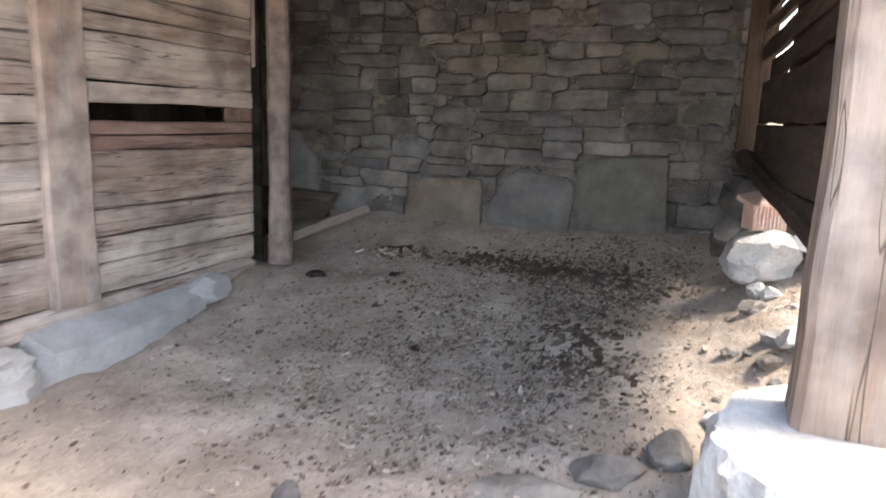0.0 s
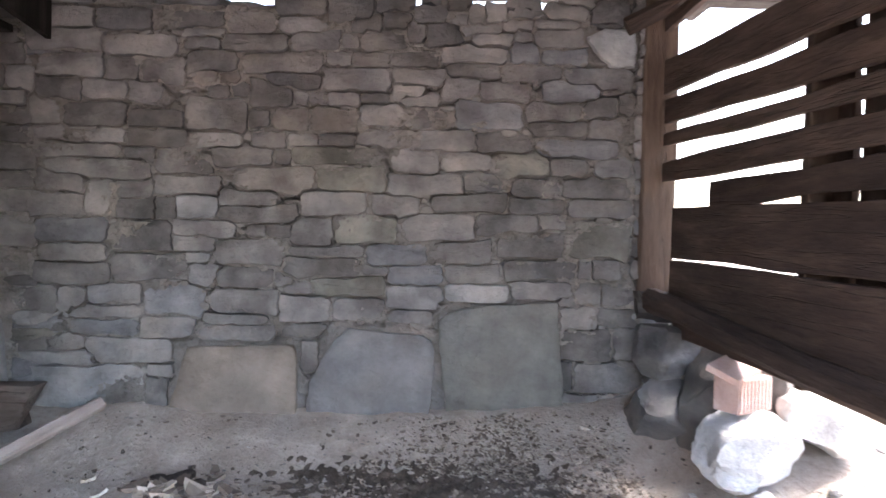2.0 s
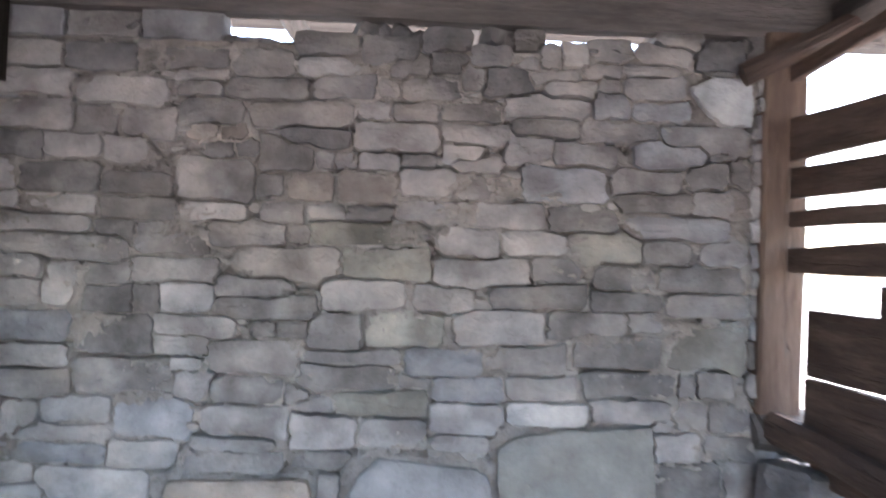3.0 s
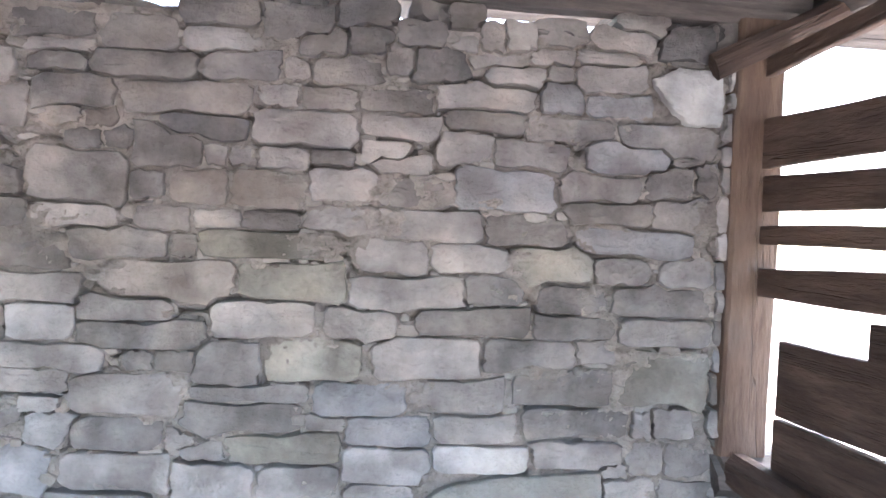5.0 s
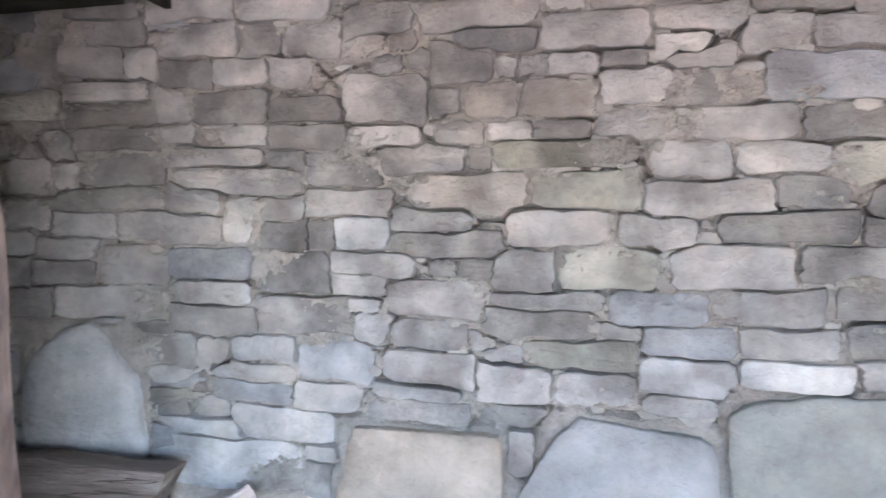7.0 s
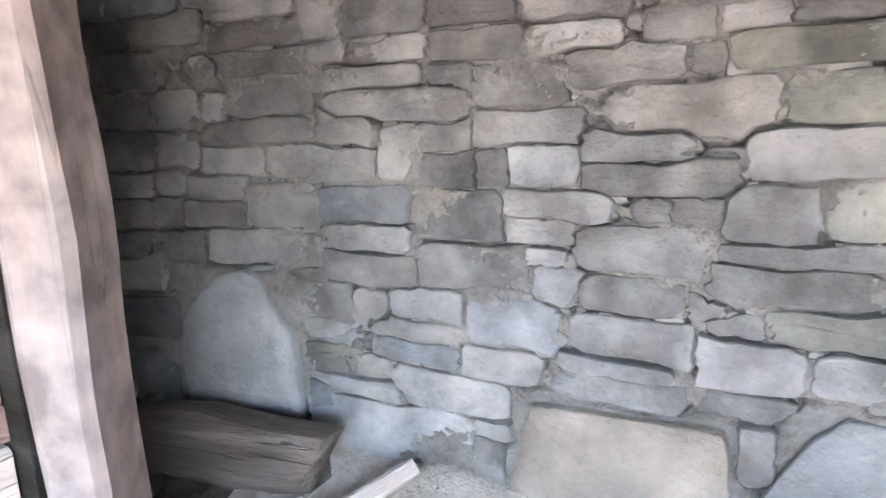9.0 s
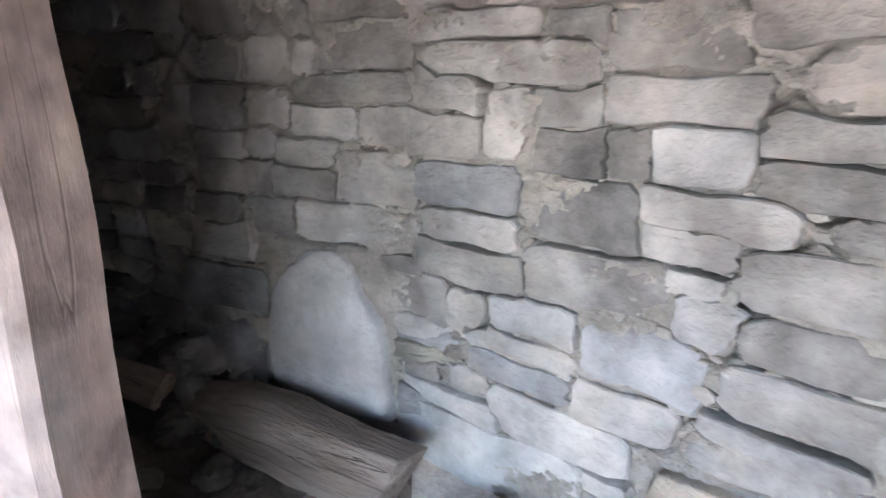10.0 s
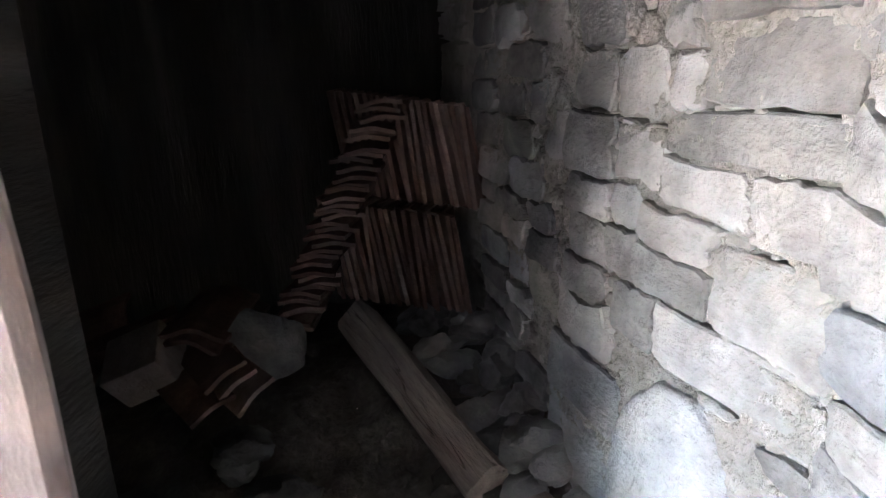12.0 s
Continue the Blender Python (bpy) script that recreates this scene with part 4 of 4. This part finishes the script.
# ---- roof ----
def roof():
    bm = bmesh.new()
    y = 2.1
    while y < 6.3:
        w = rng.uniform(0.16, 0.26)
        z = 2.80 + 0.015 * (6.3 - y)
        box_bm(-3.4, 3.85, y, y + w - 0.004, z, z + 0.03, 0, bm)
        y += w
    # Unseen cover added to keep sky light out of the back room.
    box_bm(-3.4, -0.6, -1.1, 2.09, 2.88, 2.91, 0, bm)
    # Low eave added out of view to shade the upper log wall.
    for k in range(16):
        box_bm(-0.62, 0.55, -1.1 + 0.197 * k, -0.91 + 0.197 * k, 2.3, 2.33, 0, bm)
    return tagged(part("ceiling", bm, ROOF), "dark board ceiling of the shed with an added unseen shading eave", "ceiling", kind="structure")


roof()
for k, x in enumerate((-2.6, -1.75, -0.6, 0.35, 1.3, 2.2, 2.95)):
    ob = timber("rafter", (x, 2.12, 2.78), (x + rng.uniform(-0.05, 0.05), 6.2, 2.70), 0.12, 0.11, ROOF, None, wave=0.02, seed=190 + k, round_=0.35)
    tagged(ob, "dark round roof rafter under the boards", "rafter", "rafters")
# Board added out of view so the upper stone wall gets less sky.
ob = timber("fascia_board", (-0.72, 2.07, 2.42), (3.85, 2.07, 2.42), 0.72, 0.04, ROOF, None, wave=0.012, seed=204, round_=0.1, cuts=30)
tagged(ob, "wide unseen board added at the roof front to shade the wall", "board")
ob = timber("wall_plate", (-3.2, 5.33, 2.635), (2.9, 5.45, 2.635), 0.25, 0.16, ROOF, None, wave=0.012, seed=205, round_=0.25, cuts=30)
tagged(ob, "dark wall plate beam above the stone wall", "beam")
ob = timber("eave_beam", (2.72, 6.0, 2.58), (2.86, 2.12, 2.64), 0.15, 0.15, ROOF, None, wave=0.015, seed=206, round_=0.3, cuts=24)
tagged(ob, "dark eave beam along the open side", "beam")
ob = timber("eave_beam", (-0.55, 4.5, 2.66), (-0.6, 2.12, 2.68), 0.16, 0.16, ROOF, None, wave=0.015, seed=207, round_=0.3, cuts=24)
tagged(ob, "dark beam on top of the log wall", "beam")
ob = timber("brace", (2.30, 5.34, 2.33), (2.76, 5.27, 2.57), 0.085, 0.08, PLANK, None, wave=0.01, seed=208, round_=0.35)
tagged(ob, "short slanting brace at the corner post", "brace")

for k in range(40):
    x = -0.7 + k * 0.078
    if any(a - 0.05 < x < e + 0.05 for a, e in ((0.16, 0.24), (0.34, 0.46), (0.52, 0.73), (1.17, 1.25), (1.52, 1.80), (1.88, 1.92))):
        s = rng.uniform(0.006, 0.024)
    else:
        s = rng.uniform(0.05, 0.07)
    rock("wall_top_stone", (x, 5.50, 2.40 + s), (rng.uniform(0.05, 0.075), 0.09, s), 500 + k, STONE["d"], "dark loose stone on top of the wall", turn=rng.uniform(-20, 20), group="stones on the wall top")
for k in range(22):
    x = -0.78 - k * 0.08
    rock("wall_top_stone", (x, 5.47 + (x + 0.735) * math.tan(BEND), 2.47), (0.075, 0.1, 0.1), 560 + k, STONE["d"], "dark loose stone on top of the wall", group="stones on the wall top")

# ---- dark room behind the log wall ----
# Added walls close the back room against light; their near-black is painted shade.
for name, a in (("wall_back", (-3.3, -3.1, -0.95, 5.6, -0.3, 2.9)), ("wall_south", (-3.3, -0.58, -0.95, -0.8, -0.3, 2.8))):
    tagged(part(name, box_bm(*a), SHADE_BLACK), "added wall closing the back room, near-black for its shade", "wall", kind="structure")


# Sheet added behind the logs so no light leaks through joints and slot.
leak_stop = part("wall_lining", box_bm(-0.93, -0.86, -0.8, 4.05, 0.0, 2.8), SHADE_BLACK)
tagged(leak_stop, "added near-black sheet stopping light through the log joints", "wall", kind="structure")


def roof_tile(name, m, group, label, w=0.24, l=0.4, t=0.016, arch=0.018):
    bm = bmesh.new()
    n = 8
    top, bot = [], []
    for i in range(n + 1):
        a = i / n
        x = (a - 0.5) * w
        z = arch * math.cos((a - 0.5) * math.pi * 2)
        for rows, dz in ((top, t / 2), (bot, -t / 2)):
            rows.append([bm.verts.new((x, y, z + dz)) for y in (-l / 2, l / 2)])
    for i in range(n):
        bm.faces.new((top[i][0], top[i + 1][0], top[i + 1][1], top[i][1]))
        bm.faces.new((bot[i][0], bot[i][1], bot[i + 1][1], bot[i + 1][0]))
        for e in (0, 1):
            bm.faces.new((top[i][e], bot[i][e], bot[i + 1][e], top[i + 1][e]))
    for i in (0, n):
        bm.faces.new((top[i][0], top[i][1], bot[i][1], bot[i][0]))
    bmesh.ops.recalc_face_normals(bm, faces=bm.faces)
    ob = part(name, bm, TILE, None, label)
    ob.matrix_world = m
    return tagged(ob, label, "roof tile", group)


first = roof_tile("roof_tile", Matrix.Translation((-2.52, 4.40, 0.955)) @ Matrix.Rotation(radians(97), 4, "X"), "stacked roof tiles", "old clay roof tile standing on edge in a stack")
for tier in range(2):
    for k in range(19):
        if tier == 0 and k == 0:
            continue
        m = Matrix.Translation((-2.52 - 0.025 * tier - 0.008 * (k % 2), 4.40 + k * 0.0275 + 0.08 * tier, 0.955 + 0.41 * tier - 0.005 * k)) @ pose(0, 0, 0, 97 + rng.uniform(-3, 3), 0, rng.uniform(-3, 3))
        copy_thing(first, m)
narrow = roof_tile("ridge_tile", pose(-2.42, 4.26, 0.70, 0, 0, 90), "tiles laid flat", "narrow clay tile laid flat in a leaning pile", w=0.16, l=0.34, t=0.015, arch=0.006)
for k in range(1, 34):
    copy_thing(narrow, pose(-2.42 - 0.01 * (k % 3), 4.26 + 0.0122 * k + rng.uniform(-0.014, 0.014), 0.70 + 0.0245 * k, rng.uniform(-4, 4), rng.uniform(-4, 4), 90 + rng.uniform(-9, 9)))
for x, y, z, tip in [(-2.0, 4.03, 0.70, 26), (-1.97, 4.08, 0.68, 30), (-1.93, 4.13, 0.655, 34), (-1.9, 4.0, 0.63, 20)]:
    ob = copy_thing(narrow, pose(x, y, z, 0, tip, -56 + rng.uniform(-5, 5)))
    tagged(ob, "narrow clay tile slid off onto the heap", group="heap of tiles")
for x, y, z, a, b, c in [(-2.2, 4.0, 0.77, 6, 10, 80), (-2.22, 3.98, 0.80, 4, 6, 88), (-2.25, 3.62, 0.72, 12, -18, 30), (-2.3, 3.42, 0.72, 20, 24, 20), (-2.15, 3.42, 0.62, 14, 20, 105), (-2.3, 3.25, 0.66, 8, 16, 70)]:
    ob = copy_thing(first, pose(x, y, z, a, b, c))
    tagged(ob, "loose clay roof tile thrown on a heap", group="heap of tiles")
ob = part("clay_block", box_bm(-0.1, 0.1, -0.11, 0.11, -0.08, 0.08, 0.012), CLAY_BLOCK, None, "square pale clay flue block on the rubble heap")
ob.matrix_world = pose(-2.05, 3.78, 0.68, 24, 28, 12)
tagged(ob, category="block")
rock("disc_stone", (-2.12, 4.19, 0.70), (0.05, 0.16, 0.13), 33, SHADE_STONE, "flat round stone standing on edge", turn=15, rough=0.1)
ob = timber("pole", (-2.42, 4.49, 0.66), (-1.60, 4.96, 0.42), 0.17, 0.17, ROTTEN, None, wave=0.014, seed=220, round_=0.42)
tagged(ob, "thick grey pole lying in the rubble", "pole")
ob = timber("fallen_beam", (-0.66, 5.235, 0.36), (-1.58, 5.06, 0.36), 0.19, 0.22, ROTTEN, None, wave=0.09, seed=221, round_=0.3, ends=0.2, taper=0.05, cuts=30)
tagged(ob, "rotten brown beam lying along the wall foot", "beam")
ob = timber("pole", (-0.33, 5.33, 0.36), (-0.78, 4.6, 0.12), 0.075, 0.07, BEAM, None, wave=0.008, seed=222, round_=0.4)
tagged(ob, "pale stripped pole leaning on the wall foot", "pole")
for k in range(44):
    x = rng.uniform(-2.6, -1.35)
    y = rng.uniform(max(4.62, 4.75 + (x + 2.4) * 0.3), 5.16 + (x + 1.9) * 0.2)
    s = rng.uniform(0.025, 0.08)
    rock("rubble_stone", (x, y, ground_z(x, y) + 0.3 * s + 0.03), (s * 1.5, s, s * 0.7), 340 + k, STONE["d"], "grey stone fallen from the wall into the rubble", turn=rng.uniform(0, 180), rough=0.35, group="rubble")
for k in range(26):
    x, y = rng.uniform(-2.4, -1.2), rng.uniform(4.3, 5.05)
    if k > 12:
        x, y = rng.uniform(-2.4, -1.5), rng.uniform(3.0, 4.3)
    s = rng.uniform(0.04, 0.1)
    rock("rubble_stone", (x, y, ground_z(x, y) + 0.2 * s), (s * 1.4, s, s * 0.7), 300 + k, SHADE_STONE, "broken grey stone in the rubble", turn=rng.uniform(0, 180), rough=0.35, group="rubble")

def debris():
    """Rough debris sheet over the back room floor; its dark colour stands for shade."""
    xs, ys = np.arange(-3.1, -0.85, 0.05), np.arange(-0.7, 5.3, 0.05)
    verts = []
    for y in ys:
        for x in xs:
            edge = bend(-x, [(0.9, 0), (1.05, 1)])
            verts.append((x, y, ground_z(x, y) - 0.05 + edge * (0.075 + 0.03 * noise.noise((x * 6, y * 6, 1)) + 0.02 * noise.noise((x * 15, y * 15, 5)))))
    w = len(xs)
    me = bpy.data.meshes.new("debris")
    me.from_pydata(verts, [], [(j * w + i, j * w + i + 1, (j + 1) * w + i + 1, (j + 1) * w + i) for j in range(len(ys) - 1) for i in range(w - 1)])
    me.materials.append(SHADE_AND_DUNG)
    return tagged(new("debris", me), "rough debris sheet on the floor, darkened for shade", "debris", kind="stuff")


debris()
# Low near-black ceiling added to darken the back room.
shade_boards = bmesh.new()
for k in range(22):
    box_bm(-3.1, -0.74 + 0.02 * (k % 3), -0.75 + 0.274 * k, -0.75 + 0.274 * k + 0.268, 2.2, 2.235, 0, shade_boards)
tagged(part("ceiling_loft", shade_boards, SHADE_BLACK), "added low ceiling that darkens the back room", "ceiling", kind="structure")
# Unseen board added above the opening to hold light out of the room.
ob = timber("lintel_board", (-0.47, 4.45, 2.5), (-0.6, 5.33, 2.5), 0.62, 0.03, SHADE_BLACK, None, wave=0.01, seed=230, round_=0.1)
tagged(ob, "added unseen board that cuts light into the back room", "board")


# ---- unseen wall added to block low east light ----
tagged(part("wall_neighbour", box_bm(6.6, 6.9, -0.5, 6.8, -0.4, 4.2), ROTTEN), "added unseen wall that cuts low light from the east", "wall", kind="structure")

# ---- litter on the floor ----
def flakes(name, label, mat, count, spot, size, lift=0.004, category="litter", slim=1.0):
    bm = bmesh.new()
    for _ in range(count):
        x, y = spot()
        s = size * rng.choice((0.4, 0.6, 0.8, 1.0, 1.3, 1.9))
        a = rng.uniform(0, math.pi)
        up = Matrix.Translation((x, y, ground_z(x, y) + lift + rng.uniform(0, 0.012))) @ pose(0, 0, 0, rng.uniform(-22, 22), rng.uniform(-22, 22), math.degrees(a))
        pts = [(-s, -0.35 * s * slim), (-0.2 * s, -0.6 * s * slim), (s, -0.2 * s * slim), (0.8 * s, 0.4 * s * slim), (-0.3 * s, 0.6 * s * slim)]
        top = [bm.verts.new(up @ Vector((px + jit(0, 0.2 * s), py, 0.25 * s * (abs(px) / s) ** 2 + 0.1 * s))) for px, py in pts]
        low = [bm.verts.new(up @ Vector((px * 0.9, py * 0.9, -0.15 * s))) for px, py in pts]
        bm.faces.new(top)
        for i in range(5):
            j = (i + 1) % 5
            bm.faces.new((low[i], low[j], top[j], top[i]))
    return tagged(part(name, bm, mat), label, category, kind="stuff")


def dung_layer():
    """Trampled dung and straw: rough clods that break through the dust before the slabs and along the path."""
    xs, ys = np.arange(0.2, 2.45, 0.018), np.arange(2.6, 5.34, 0.018)
    w = len(xs)
    verts = []
    for y in ys:
        for x in xs:
            heap = math.exp(-((x - 1.65) ** 2 / 0.3 + (y - 4.78) ** 2 / 0.1)) + 0.66 * math.exp(-((x - 1.78) ** 2 / 0.14 + (y - 3.75) ** 2 / 0.4)) + 0.6 * math.exp(-((x - 0.85) ** 2 / 0.3 + (y - 4.85) ** 2 / 0.05)) + 0.35 * math.exp(-((x - 0.7) ** 2 / 0.4 + (y - 3.9) ** 2 / 0.4))
            clods = 0.012 * noise.noise((x * 7, y * 7, 1)) + 0.022 * noise.noise((x * 19, y * 19, 5)) + 0.024 * noise.noise((x * 33, y * 33, 9))
            verts.append((x, y, ground_z(x, y) - 0.026 + 0.044 * min(heap, 1) + clods))
    me = bpy.data.meshes.new("dung_layer")
    me.from_pydata(verts, [], [(j * w + i, j * w + i + 1, (j + 1) * w + i + 1, (j + 1) * w + i) for j in range(len(ys) - 1) for i in range(w - 1)])
    me.materials.append(DUNG)
    return tagged(new("dung_layer", me), "dark trampled dung and straw in clods on the earth", "dung", kind="stuff")


dung_layer()


def litter_spot():
    while True:
        t = rng.random()
        x = rng.gauss(1.7, 0.3) if t < 0.6 else rng.gauss(1.1, 0.55)
        y = rng.gauss(4.78, 0.27) if t < 0.5 else rng.gauss(3.6, 0.6)
        if noise.noise((x * 4.5, y * 4.5, 7)) + 0.5 * noise.noise((x * 11, y * 11, 3)) < rng.uniform(-0.45, 0.35):
            continue
        if y < 5.3 and -0.3 < x < 2.3 and y > 1.6:
            return x, y


def any_spot():
    while True:
        x, y = rng.uniform(-0.5, 2.8), rng.uniform(1.3, 5.3)
        if x > -0.75 + (y - 4.3) * 0.19 + 0.25:
            return x, y


flakes("leaf_litter", "dry brown leaves and dung crumbs scattered on the floor", LITTER, 17000, litter_spot, 0.0085)
flakes("dust_crumbs", "small crumbs of earth and gravel on the floor", CHINK, 2200, any_spot, 0.005)
flakes("brown_crumbs", "brown crumbs of dung and bark trodden into the floor", LITTER, 1800, any_spot, 0.0075)
flakes("wood_chips", "pale wood chips and splinters on the floor", CHIP, 120, any_spot, 0.018, slim=0.5)
for k, (x, y, s) in enumerate([(-0.1, 4.23, 0.075), (0.14, 4.83, 0.05), (0.24, 4.86, 0.065), (0.33, 4.8, 0.05), (0.42, 4.35, 0.045), (0.95, 3.55, 0.04)]):
    rock("dung_pat", (x, y, ground_z(x, y) + 0.006), (s, s * 0.75, s * 0.3), 700 + k, SHADE_AND_DUNG, "dark dried dung pat on the earth floor", turn=25 * k, rough=0.4, group="dung pats")
flakes("dung", "dark dried dung on the floor", LITTER, 60, lambda: (rng.gauss(0.25, 0.1), rng.gauss(4.72, 0.06)), 0.03)
